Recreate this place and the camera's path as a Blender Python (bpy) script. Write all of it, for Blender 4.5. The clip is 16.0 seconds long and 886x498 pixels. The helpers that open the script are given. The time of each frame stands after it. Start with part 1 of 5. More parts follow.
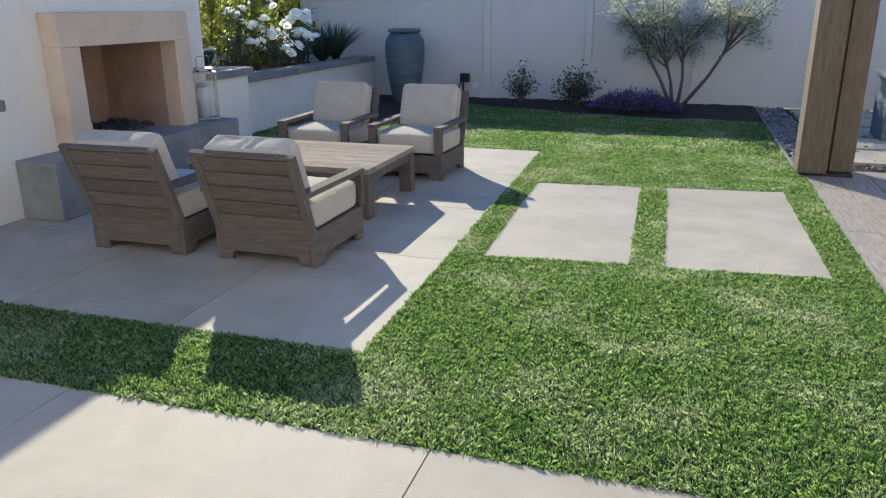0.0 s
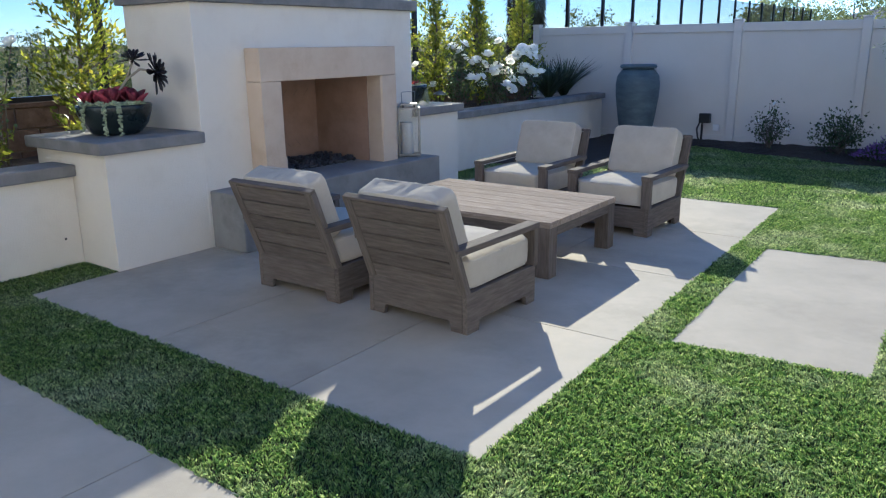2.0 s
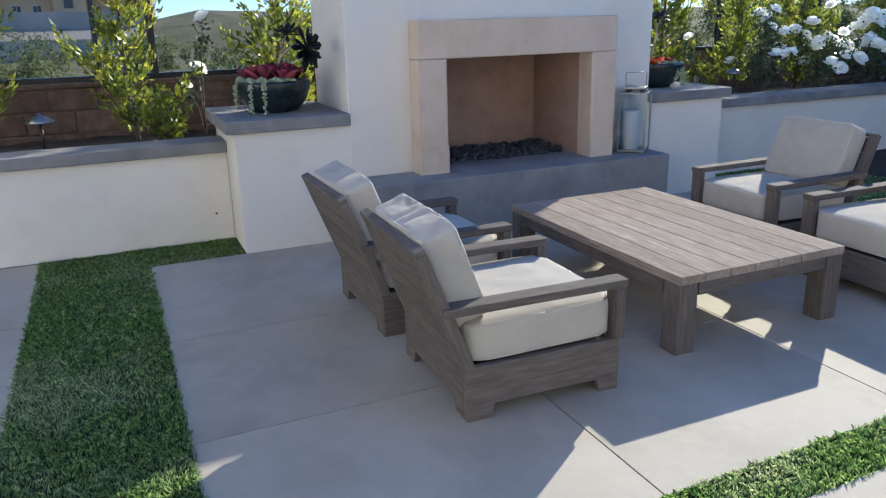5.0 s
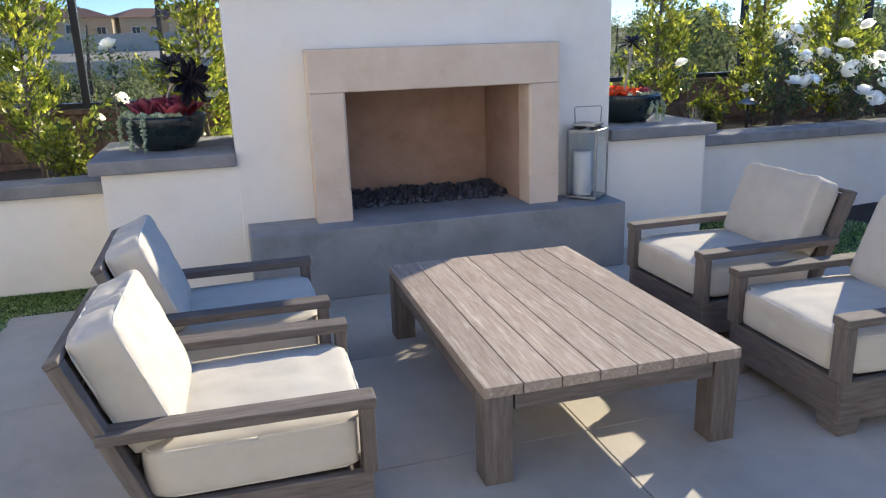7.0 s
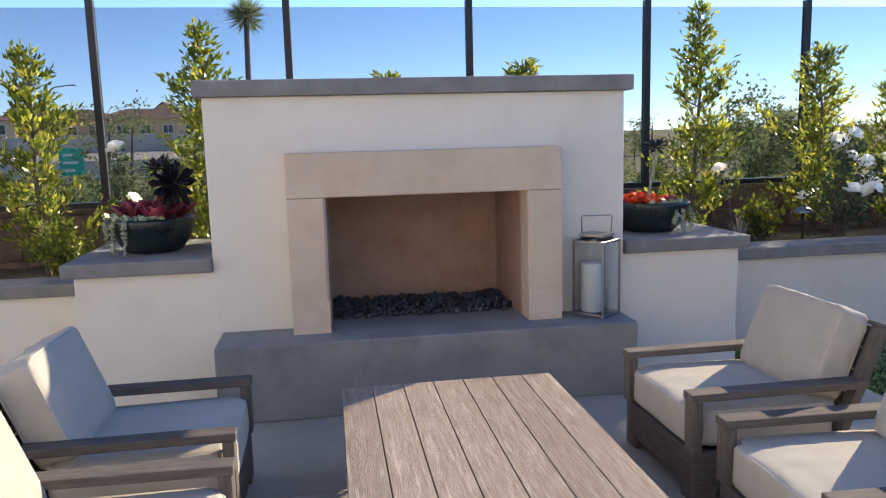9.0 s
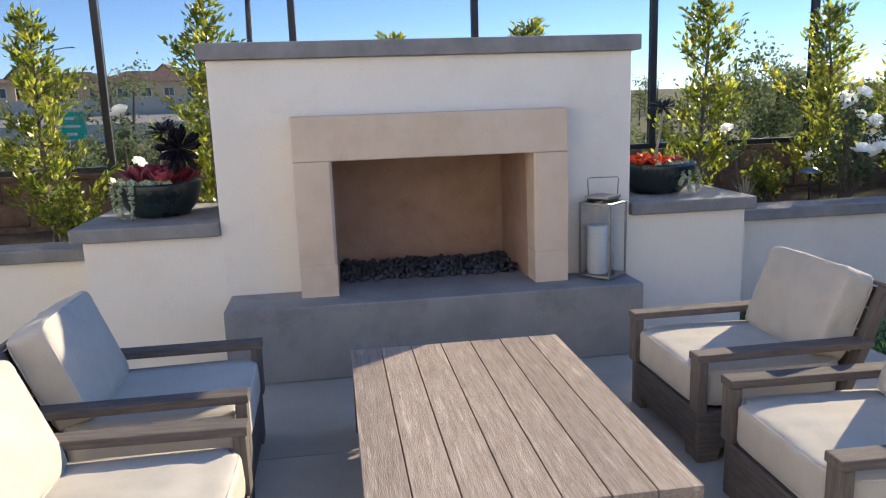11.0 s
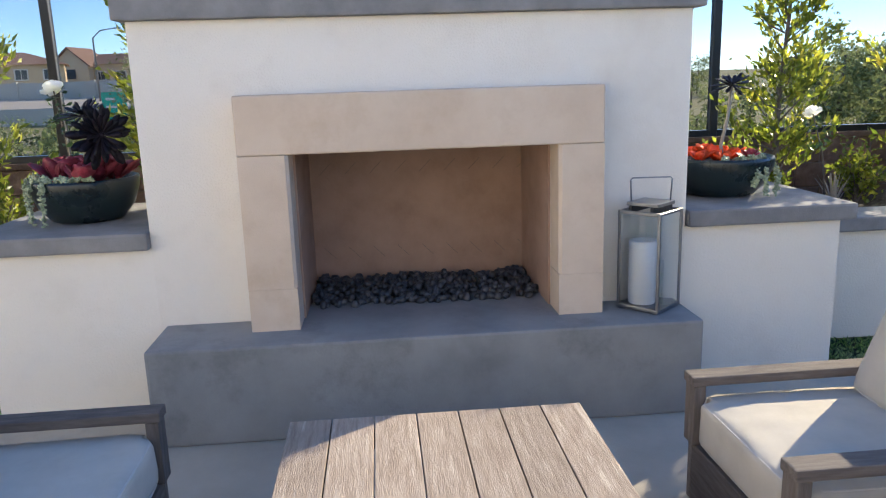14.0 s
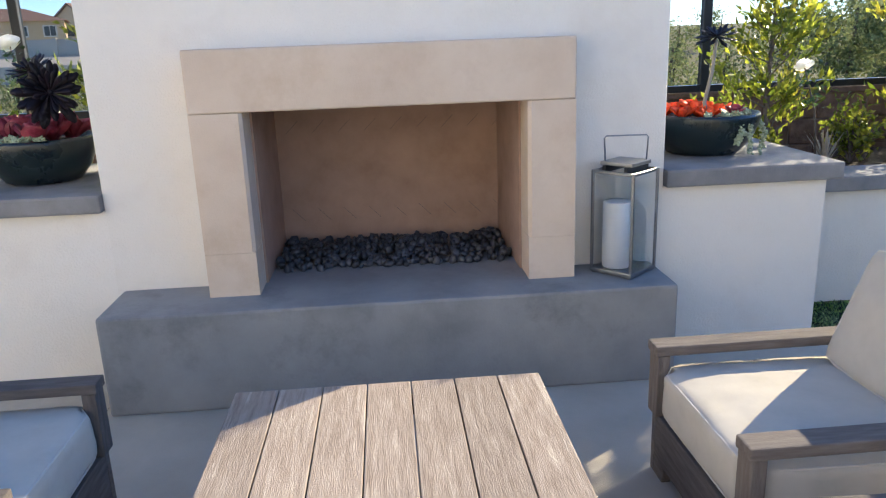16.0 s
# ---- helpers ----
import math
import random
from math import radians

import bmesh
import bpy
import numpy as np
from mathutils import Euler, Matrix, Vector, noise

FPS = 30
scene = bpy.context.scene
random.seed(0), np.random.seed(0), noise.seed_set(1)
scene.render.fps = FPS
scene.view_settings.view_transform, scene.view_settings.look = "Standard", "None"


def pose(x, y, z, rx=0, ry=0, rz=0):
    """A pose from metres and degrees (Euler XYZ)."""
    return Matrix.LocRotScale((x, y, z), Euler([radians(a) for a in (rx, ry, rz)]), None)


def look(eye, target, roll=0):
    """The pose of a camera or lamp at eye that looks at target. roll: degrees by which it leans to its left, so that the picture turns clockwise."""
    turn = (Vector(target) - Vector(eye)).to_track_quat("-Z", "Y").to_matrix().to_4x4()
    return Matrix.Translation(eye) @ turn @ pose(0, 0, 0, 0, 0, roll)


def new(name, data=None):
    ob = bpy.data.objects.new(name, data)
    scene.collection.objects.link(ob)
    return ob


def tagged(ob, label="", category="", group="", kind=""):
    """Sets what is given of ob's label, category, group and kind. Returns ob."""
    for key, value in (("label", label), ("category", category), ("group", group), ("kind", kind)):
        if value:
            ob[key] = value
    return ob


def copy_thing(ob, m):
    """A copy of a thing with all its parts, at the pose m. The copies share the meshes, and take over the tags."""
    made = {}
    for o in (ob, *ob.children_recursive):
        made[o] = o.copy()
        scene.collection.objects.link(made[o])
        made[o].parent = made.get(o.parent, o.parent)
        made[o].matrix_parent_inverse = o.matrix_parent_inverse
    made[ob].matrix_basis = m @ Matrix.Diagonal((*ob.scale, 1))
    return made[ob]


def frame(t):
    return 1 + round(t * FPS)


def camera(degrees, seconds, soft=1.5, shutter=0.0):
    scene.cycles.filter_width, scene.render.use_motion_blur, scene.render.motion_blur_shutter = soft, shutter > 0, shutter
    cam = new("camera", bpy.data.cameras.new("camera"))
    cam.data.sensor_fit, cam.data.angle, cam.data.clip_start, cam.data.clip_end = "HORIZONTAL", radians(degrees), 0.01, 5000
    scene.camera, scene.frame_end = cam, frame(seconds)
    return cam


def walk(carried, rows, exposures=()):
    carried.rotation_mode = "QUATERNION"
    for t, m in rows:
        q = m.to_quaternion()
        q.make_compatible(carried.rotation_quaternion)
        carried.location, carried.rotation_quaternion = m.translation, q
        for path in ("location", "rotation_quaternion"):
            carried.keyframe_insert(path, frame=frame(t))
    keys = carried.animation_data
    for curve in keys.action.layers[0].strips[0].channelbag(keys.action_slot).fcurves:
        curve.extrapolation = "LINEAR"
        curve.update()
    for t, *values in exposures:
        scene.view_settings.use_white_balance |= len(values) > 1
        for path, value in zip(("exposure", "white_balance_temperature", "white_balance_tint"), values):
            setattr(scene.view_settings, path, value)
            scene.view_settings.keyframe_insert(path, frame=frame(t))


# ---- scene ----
cam = camera(61.2, 16.0, soft=1.2)
METRES, EYE, TILT, LEAN, TURN = 7.36, 1.665, 0.0, 0.0, 17.5
ROWS = [
    (0.0, 0.0, 0.0, 0.0, -0.12, -17.95, 0.36),
    (0.5, 0.0196, 0.0221, 0.0026, 4.07, -15.71, 0.37),
    (1.0, 0.0276, 0.0427, 0.0006, 9.21, -15.02, 0.45),
    (1.5, 0.0295, 0.0772, 0.0007, 14.19, -14.97, 0.59),
    (2.0, 0.0466, 0.1117, -0.0036, 18.63, -15.23, 0.73),
    (2.5, 0.0767, 0.151, 0.0037, 22.72, -15.84, 0.81),
    (3.0, 0.0986, 0.1925, 0.0021, 27.16, -16.58, 0.88),
    (3.5, 0.1215, 0.2362, 0.0001, 32.52, -16.92, 1.01),
    (4.0, 0.1471, 0.2822, -0.0033, 38.13, -16.96, 1.15),
    (6.3, 0.1867, 0.5279, 0.0023, 55.92, -16.87, 1.63),
    (6.5, 0.1915, 0.5525, 0.0023, 56.07, -16.6, 1.62),
    (7.0, 0.198, 0.5996, 0.0032, 56.28, -15.81, 1.69),
    (7.5, 0.1954, 0.6471, 0.0087, 56.72, -13.69, 1.63),
    (8.0, 0.1954, 0.6926, 0.0069, 58.46, -10.85, 1.56),
    (8.5, 0.1933, 0.7154, 0.0056, 61.32, -8.93, 1.51),
    (9.0, 0.1954, 0.7154, 0.0049, 63.77, -8.37, 1.53),
    (9.5, 0.1963, 0.7107, 0.0056, 64.92, -8.73, 1.65),
    (10.0, 0.1993, 0.7097, 0.0063, 65.07, -9.71, 1.76),
    (12.3, 0.159, 0.742, 0.0043, 63.25, -12.42, 1.94),
    (12.5, 0.146, 0.7553, 0.0035, 63.7, -12.44, 1.92),
    (13.0, 0.1175, 0.7875, 0.0029, 64.38, -12.53, 1.83),
    (13.5, 0.0999, 0.8044, 0.0033, 65.91, -12.52, 1.74),
    (14.0, 0.0649, 0.8142, 0.0001, 67.49, -12.53, 1.83),
    (14.5, 0.0469, 0.8232, -0.0036, 68.22, -12.94, 2.03),
    (15.0, 0.0484, 0.8384, -0.0029, 68.22, -13.98, 2.09),
    (15.5, 0.0557, 0.8487, -0.0006, 68.05, -15.12, 2.06),
    (16.0, 0.0564, 0.8476, -0.0027, 67.97, -15.72, 2.05),
]
walk(cam, [(t, pose(0, 0, EYE, TILT, LEAN, TURN) @ pose(METRES * x, METRES * y, METRES * z, 90 + pitch, roll, yaw)) for t, x, y, z, yaw, pitch, roll in ROWS],
     exposures=[(0.0, 1.14, 5050, 8), (2.0, 1.08, 4830, 8), (4.0, 1.12, 4800, 9), (7.0, 1.56, 5160, 11), (9.0, 1.36, 5560, 14), (12.5, 1.6, 5420, 11), (16.0, 1.9, 5450, 10)])

# ---- world and sun ----
SUN_WAY = Vector((-1.29, 1.83, 1.0)).normalized()
world = bpy.data.worlds.new("sky")
scene.world = world
world.use_nodes = True
wn = world.node_tree.nodes
sky = wn.new("ShaderNodeTexSky")
sky.sky_type = "NISHITA"
sky.sun_disc = False
sky.sun_elevation = math.asin(SUN_WAY.z)
sky.sun_rotation = math.atan2(SUN_WAY.x, SUN_WAY.y)
sky.air_density, sky.dust_density, sky.ozone_density = 0.62, 0.0, 2.0
wn["Background"].inputs["Strength"].default_value = 0.110
world.node_tree.links.new(sky.outputs["Color"], wn["Background"].inputs["Color"])
sun = new("sun", bpy.data.lights.new("sun", "SUN"))
sun.data.energy, sun.data.angle, sun.data.color = 3.4, radians(0.5), (1.0, 0.785, 0.475)
sun.matrix_world = look(SUN_WAY * 40, (0, 0, 0))


# ---- materials ----
def material(name, colors, scale=6.0, rough=0.8, bump=0.2, fine=120.0, metal=0.0, stretch=(1, 1, 1), spread=0.0,
             island=0.0, translucent=0.0, spec=0.5, coat=0.0, detail=6.0, depth=0.01, wear=None):
    """A procedural surface: broad variation between colours, fine grain in the relief, change from piece to piece."""
    m = bpy.data.materials.new(name)
    m.use_nodes = True
    nt = m.node_tree
    n, link = nt.nodes, nt.links.new
    bsdf, out = n["Principled BSDF"], n["Material Output"]
    coord = n.new("ShaderNodeTexCoord")
    mapping = n.new("ShaderNodeMapping")
    mapping.inputs["Scale"].default_value = stretch
    link(coord.outputs["Object"], mapping.inputs["Vector"])
    vec = mapping.outputs["Vector"]
    if spread:
        info = n.new("ShaderNodeObjectInfo")
        shift = n.new("ShaderNodeVectorMath")
        shift.operation = "MULTIPLY_ADD"
        link(info.outputs["Random"], shift.inputs[0])
        shift.inputs[1].default_value = (37.0, 23.0, 51.0)
        link(vec, shift.inputs[2])
        vec = shift.outputs[0]
    broad = n.new("ShaderNodeTexNoise")
    broad.inputs["Scale"].default_value, broad.inputs["Detail"].default_value, broad.inputs["Roughness"].default_value = scale, detail, 0.62
    link(vec, broad.inputs["Vector"])
    ramp = n.new("ShaderNodeValToRGB")
    els = ramp.color_ramp.elements
    while len(els) < len(colors):
        els.new(0.5)
    for i, c in enumerate(colors):
        els[i].position = 0.3 + 0.4 * i / max(1, len(colors) - 1)
        els[i].color = (*c, 1)
    link(broad.outputs["Fac"], ramp.inputs["Fac"])
    color = ramp.outputs["Color"]
    if wear:
        tint, wear_scale, start, end, amount = wear
        spots = n.new("ShaderNodeTexNoise")
        spots.inputs["Scale"].default_value, spots.inputs["Detail"].default_value, spots.inputs["Roughness"].default_value = wear_scale, 8.0, 0.7
        link(vec, spots.inputs["Vector"])
        mask = n.new("ShaderNodeMapRange")
        mask.inputs["From Min"].default_value, mask.inputs["From Max"].default_value, mask.inputs["To Max"].default_value = start, end, amount
        link(spots.outputs["Fac"], mask.inputs["Value"])
        blend = n.new("ShaderNodeMix")
        blend.data_type = "RGBA"
        blend.inputs["B"].default_value = (*tint, 1)
        link(mask.outputs["Result"], blend.inputs["Factor"])
        link(color, blend.inputs["A"])
        color = blend.outputs["Result"]
    if spread or island:
        hsv = n.new("ShaderNodeHueSaturation")
        rng = n.new("ShaderNodeMapRange")
        amount = max(spread, island)
        rng.inputs["To Min"].default_value, rng.inputs["To Max"].default_value = 1 - amount, 1 + amount
        if island:
            geo = n.new("ShaderNodeNewGeometry")
            link(geo.outputs["Random Per Island"], rng.inputs["Value"])
            rh = n.new("ShaderNodeMapRange")
            rh.inputs["To Min"].default_value, rh.inputs["To Max"].default_value = 0.5 + island * 0.05, 0.5 - island * 0.05
            link(geo.outputs["Random Per Island"], rh.inputs["Value"])
            link(rh.outputs["Result"], hsv.inputs["Hue"])
        else:
            link(info.outputs["Random"], rng.inputs["Value"])
        link(rng.outputs["Result"], hsv.inputs["Value"])
        link(color, hsv.inputs["Color"])
        color = hsv.outputs["Color"]
    link(color, bsdf.inputs["Base Color"])
    grain = n.new("ShaderNodeTexNoise")
    grain.inputs["Scale"].default_value, grain.inputs["Detail"].default_value = fine, 5.0
    link(vec, grain.inputs["Vector"])
    if bump:
        b = n.new("ShaderNodeBump")
        b.inputs["Strength"].default_value, b.inputs["Distance"].default_value = bump, depth
        link(grain.outputs["Fac"], b.inputs["Height"])
        link(b.outputs["Normal"], bsdf.inputs["Normal"])
    rr = n.new("ShaderNodeMapRange")
    rr.inputs["To Min"].default_value, rr.inputs["To Max"].default_value = max(0.02, rough - 0.1), min(1.0, rough + 0.1)
    link(broad.outputs["Fac"], rr.inputs["Value"])
    link(rr.outputs["Result"], bsdf.inputs["Roughness"])
    bsdf.inputs["Metallic"].default_value = metal
    bsdf.inputs["Specular IOR Level"].default_value = spec
    bsdf.inputs["Coat Weight"].default_value = coat
    if translucent:
        tr = n.new("ShaderNodeBsdfTranslucent")
        lift = n.new("ShaderNodeHueSaturation")
        lift.inputs["Value"].default_value, lift.inputs["Saturation"].default_value = 2.1, 1.05
        link(color, lift.inputs["Color"])
        link(lift.outputs["Color"], tr.inputs["Color"])
        mix = n.new("ShaderNodeMixShader")
        mix.inputs["Fac"].default_value = translucent
        link(bsdf.outputs["BSDF"], mix.inputs[1])
        link(tr.outputs["BSDF"], mix.inputs[2])
        link(mix.outputs["Shader"], out.inputs["Surface"])
    return m


def glass(name, tint, ior=1.45):
    m = bpy.data.materials.new(name)
    m.use_nodes = True
    nt = m.node_tree
    g = nt.nodes.new("ShaderNodeBsdfGlass")
    g.inputs["Color"].default_value = (*tint, 1)
    g.inputs["Roughness"].default_value = 0.0
    g.inputs["IOR"].default_value = ior
    nt.links.new(g.outputs[0], nt.nodes["Material Output"].inputs["Surface"])
    return m


STUCCO = material("stucco", [(0.73, 0.67, 0.57), (0.79, 0.735, 0.635), (0.82, 0.77, 0.675)], scale=2.2, rough=0.92, bump=0.35, fine=95, wear=((0.64, 0.585, 0.495), 1.1, 0.5, 0.75, 0.6))
CAP = material("grey_cap_concrete", [(0.17, 0.165, 0.16), (0.23, 0.22, 0.21), (0.29, 0.28, 0.27)], scale=4, rough=0.85, bump=0.25, fine=140)
HEARTH = material("hearth_concrete", [(0.20, 0.198, 0.193), (0.265, 0.262, 0.252), (0.315, 0.31, 0.298)], scale=2.6, rough=0.75, bump=0.12, fine=110, detail=9, wear=((0.12, 0.12, 0.119), 2.0, 0.56, 0.72, 0.6))
LIMESTONE = material("cast_stone", [(0.57, 0.45, 0.325), (0.63, 0.51, 0.375), (0.67, 0.555, 0.425)], scale=3.0, rough=0.85, bump=0.15, fine=160, wear=((0.50, 0.37, 0.24), 2.2, 0.52, 0.7, 0.55))
FIREBRICK = material("firebrick", [(0.32, 0.205, 0.14), (0.385, 0.255, 0.18), (0.43, 0.29, 0.205)], scale=5, rough=0.9, bump=0.2, fine=80, spread=0.04)
PATIO = material("patio_concrete", [(0.375, 0.333, 0.265), (0.435, 0.39, 0.312), (0.50, 0.45, 0.362)], scale=1.8, rough=0.75, bump=0.15, fine=180, spread=0.04, detail=10, wear=((0.29, 0.255, 0.20), 1.1, 0.52, 0.72, 0.6))
PEBBLE = material("black_pebble", [(0.03, 0.03, 0.035), (0.06, 0.062, 0.07)], scale=20, rough=0.45, bump=0.1, fine=200, island=0.5)
TEAK = material("weathered_teak", [(0.098, 0.083, 0.071), (0.139, 0.118, 0.101), (0.185, 0.159, 0.137)], scale=4, rough=0.85, spec=0.2, bump=0.35, fine=24, stretch=(1.6, 14, 14), spread=0.12, detail=8)
# table planks are paler than the leg and chair teak, with pale spots
TABLE_TEAK = material("pale_table_teak", [(0.24, 0.19, 0.147), (0.335, 0.273, 0.218), (0.41, 0.345, 0.28)], scale=5, rough=0.9, spec=0.1, bump=0.4, fine=24, stretch=(1.3, 15, 15), spread=0.13, detail=10, wear=((0.58, 0.50, 0.41), 1.9, 0.55, 0.66, 0.65))
TEAK_Y = material("weathered_teak_lengthwise", [(0.098, 0.083, 0.071), (0.139, 0.118, 0.101), (0.185, 0.159, 0.137)], scale=4, rough=0.85, spec=0.2, bump=0.35, fine=24, stretch=(14, 1.6, 14), spread=0.12, detail=8)
TEAK_Z = material("weathered_teak_upright", [(0.098, 0.083, 0.071), (0.139, 0.118, 0.101), (0.185, 0.159, 0.137)], scale=4, rough=0.85, spec=0.2, bump=0.35, fine=24, stretch=(14, 14, 1.6), spread=0.12, detail=8)
FABRIC = material("oatmeal_fabric", [(0.465, 0.425, 0.35), (0.505, 0.462, 0.385), (0.535, 0.492, 0.413)], scale=7, rough=0.95, bump=0.35, fine=420, spec=0.1, depth=0.004)
PIPING = material("cushion_piping", [(0.53, 0.49, 0.42), (0.57, 0.53, 0.46)], scale=20, rough=0.95, bump=0.2, fine=500)
VINYL = material("vinyl_fence", [(0.62, 0.585, 0.53), (0.66, 0.625, 0.57)], scale=1.5, rough=0.5, bump=0.04, fine=60)
BLOCK = material("brown_block", [(0.10, 0.062, 0.042), (0.16, 0.10, 0.068), (0.22, 0.145, 0.10)], scale=9, rough=0.95, bump=0.6, fine=60, spread=0.16)
MORTAR = material("mortar", [(0.16, 0.125, 0.10), (0.21, 0.17, 0.14)], scale=20, rough=0.95, bump=0.4, fine=150)
BLACK_METAL = material("black_powder_coat", [(0.008, 0.008, 0.009), (0.014, 0.014, 0.015)], scale=30, rough=0.45, bump=0.05, fine=300)
MULCH = material("dark_mulch", [(0.012, 0.009, 0.007), (0.03, 0.022, 0.016), (0.06, 0.042, 0.03)], scale=40, rough=0.95, bump=0.9, fine=70, depth=0.03)
SOIL = material("lawn_soil", [(0.01, 0.016, 0.005), (0.022, 0.03, 0.009)], scale=30, rough=0.95, bump=0.6, fine=60)
# pale patches put both dry blades and their sunny gloss into the colour
BLADE = material("grass_blade", [(0.038, 0.092, 0.02), (0.122, 0.205, 0.055), (0.26, 0.32, 0.135)], scale=38, rough=0.36, bump=0, island=0.8, translucent=0.52, spec=0.9, detail=5, wear=((0.50, 0.50, 0.37), 1.3, 0.48, 0.74, 0.6))
LEAF = material("shrub_leaf", [(0.07, 0.095, 0.014), (0.155, 0.185, 0.024), (0.30, 0.275, 0.036)], scale=3, rough=0.35, bump=0, island=0.45, translucent=0.45)
OLIVE_LEAF = material("olive_leaf", [(0.20, 0.22, 0.14), (0.36, 0.38, 0.27)], scale=5, rough=0.45, bump=0, island=0.4, translucent=0.5)
DARK_LEAF = material("dark_leaf", [(0.022, 0.045, 0.018), (0.05, 0.085, 0.03)], scale=5, rough=0.4, bump=0, island=0.45, translucent=0.25)
FLAX = material("flax_blade", [(0.03, 0.05, 0.032), (0.075, 0.10, 0.06)], scale=4, rough=0.4, bump=0, island=0.4, translucent=0.15)
BARK = material("bark", [(0.09, 0.075, 0.06), (0.17, 0.145, 0.12)], scale=12, rough=0.95, bump=0.7, fine=60, stretch=(6, 6, 1))
PETAL = material("white_petal", [(0.72, 0.71, 0.66), (0.8, 0.79, 0.75)], scale=20, rough=0.7, bump=0, island=0.08, translucent=0.4)
PURPLE = material("purple_bloom", [(0.12, 0.06, 0.22), (0.22, 0.13, 0.36)], scale=9, rough=0.8, bump=0, island=0.4, translucent=0.25)
RED_LEAF = material("red_succulent", [(0.20, 0.022, 0.04), (0.34, 0.055, 0.085)], scale=9, rough=0.45, bump=0, spread=0.3, translucent=0.22)
ORANGE = material("orange_bloom", [(0.66, 0.10, 0.025), (0.74, 0.18, 0.04)], scale=9, rough=0.6, bump=0, spread=0.25, translucent=0.35)
BLACK_LEAF = material("black_aeonium", [(0.006, 0.004, 0.007), (0.014, 0.008, 0.013)], scale=9, rough=0.45, bump=0, spread=0.4, spec=0.3)
DONKEY = material("pale_green_sedum", [(0.24, 0.28, 0.16), (0.36, 0.40, 0.25)], scale=20, rough=0.6, bump=0, island=0.2)
STEM = material("pale_stem", [(0.28, 0.25, 0.19), (0.40, 0.36, 0.29)], scale=20, rough=0.8, bump=0.3, fine=80)
BOWL = material("dark_green_glaze", [(0.008, 0.014, 0.014), (0.02, 0.03, 0.03)], scale=5, rough=0.28, bump=0.08, fine=40)
URN = material("blue_grey_glaze", [(0.06, 0.085, 0.10), (0.10, 0.135, 0.15), (0.15, 0.19, 0.20)], scale=3, rough=0.55, bump=0.25, fine=50, stretch=(1, 1, 3))
STEEL = material("brushed_steel", [(0.24, 0.245, 0.25), (0.34, 0.345, 0.35)], scale=20, rough=0.35, bump=0.05, fine=200, metal=1.0)
WAX = material("white_wax", [(0.74, 0.73, 0.71), (0.8, 0.79, 0.77)], scale=10, rough=0.6, bump=0.05, fine=60)
PLASTIC = material("white_plastic", [(0.72, 0.72, 0.70), (0.78, 0.78, 0.76)], scale=10, rough=0.4, bump=0.03, fine=60)
# grey tint added to dim the sky behind; low IOR weakens reflections
GLASS = glass("dimming_fence_glass", (0.67, 0.665, 0.66), 1.22)
LANTERN_GLASS = glass("lantern_glass", (0.985, 0.99, 0.985))
POST = material("stained_beam", [(0.10, 0.076, 0.048), (0.15, 0.116, 0.074), (0.20, 0.158, 0.104)], scale=4, rough=0.75, bump=0.3, fine=24, stretch=(12, 12, 1.2), detail=8)
DECK = material("deck_plank", [(0.22, 0.185, 0.155), (0.31, 0.27, 0.23), (0.38, 0.335, 0.29)], scale=4, rough=0.8, bump=0.3, fine=24, stretch=(12, 1.4, 12), spread=0.12)
GRAVEL = material("river_pebble", [(0.10, 0.10, 0.105), (0.22, 0.215, 0.21)], scale=12, rough=0.7, bump=0.15, fine=90, island=0.45)
DRY_LAND = material("dry_grassland", [(0.19, 0.19, 0.09), (0.28, 0.27, 0.13), (0.38, 0.34, 0.20)], scale=0.25, rough=0.95, bump=0.5, fine=3, detail=10)
# lighter than near leaves: haze and backlight are put into the colour
FAR_LEAF = material("hazed_distant_foliage", [(0.13, 0.165, 0.07), (0.26, 0.29, 0.13)], scale=0.6, rough=0.8, bump=0, island=0.4, translucent=0.35)
FAR_WALL = material("house_stucco", [(0.66, 0.49, 0.30), (0.72, 0.56, 0.36)], scale=0.6, rough=0.9, bump=0.1, fine=8, spread=0.12)
PALE_WALL = material("pale_siding", [(0.66, 0.64, 0.58), (0.72, 0.70, 0.64)], scale=0.6, rough=0.9, bump=0.1, fine=8)
GREY_ROOF = material("grey_shingle_roof", [(0.20, 0.20, 0.20), (0.29, 0.285, 0.28)], scale=3, rough=0.9, bump=0.5, fine=6)
FIBRE = material("palm_fibre", [(0.085, 0.07, 0.055), (0.17, 0.145, 0.115)], scale=9, rough=0.9, bump=0, island=0.4, translucent=0.2)
FAR_ROOF = material("clay_tile_roof", [(0.22, 0.135, 0.10), (0.30, 0.19, 0.145)], scale=3, rough=0.9, bump=0.5, fine=6, spread=0.15)
FAR_PANE = material("window_pane", [(0.05, 0.06, 0.07), (0.09, 0.10, 0.11)], scale=3, rough=0.15, bump=0, spread=0.1)
FAR_TRIM = material("white_trim", [(0.7, 0.68, 0.63), (0.74, 0.72, 0.68)], scale=3, rough=0.7, bump=0)
SOUND_WALL = material("concrete_sound_wall", [(0.54, 0.49, 0.41), (0.58, 0.53, 0.45)], scale=3, rough=0.9, bump=0.2, fine=8, spread=0.05)
SIGN_GREEN = material("sign_green", [(0.01, 0.42, 0.26), (0.01, 0.46, 0.29)], scale=3, rough=0.5, bump=0)


# ---- building helpers ----
def part(name, bm, mat, parent=None, label="", at=None, smooth=False):
    me = bpy.data.meshes.new(name)
    bm.normal_update()
    bm.to_mesh(me)
    bm.free()
    return mesh_part(name, me, mat, parent, label, at, smooth)


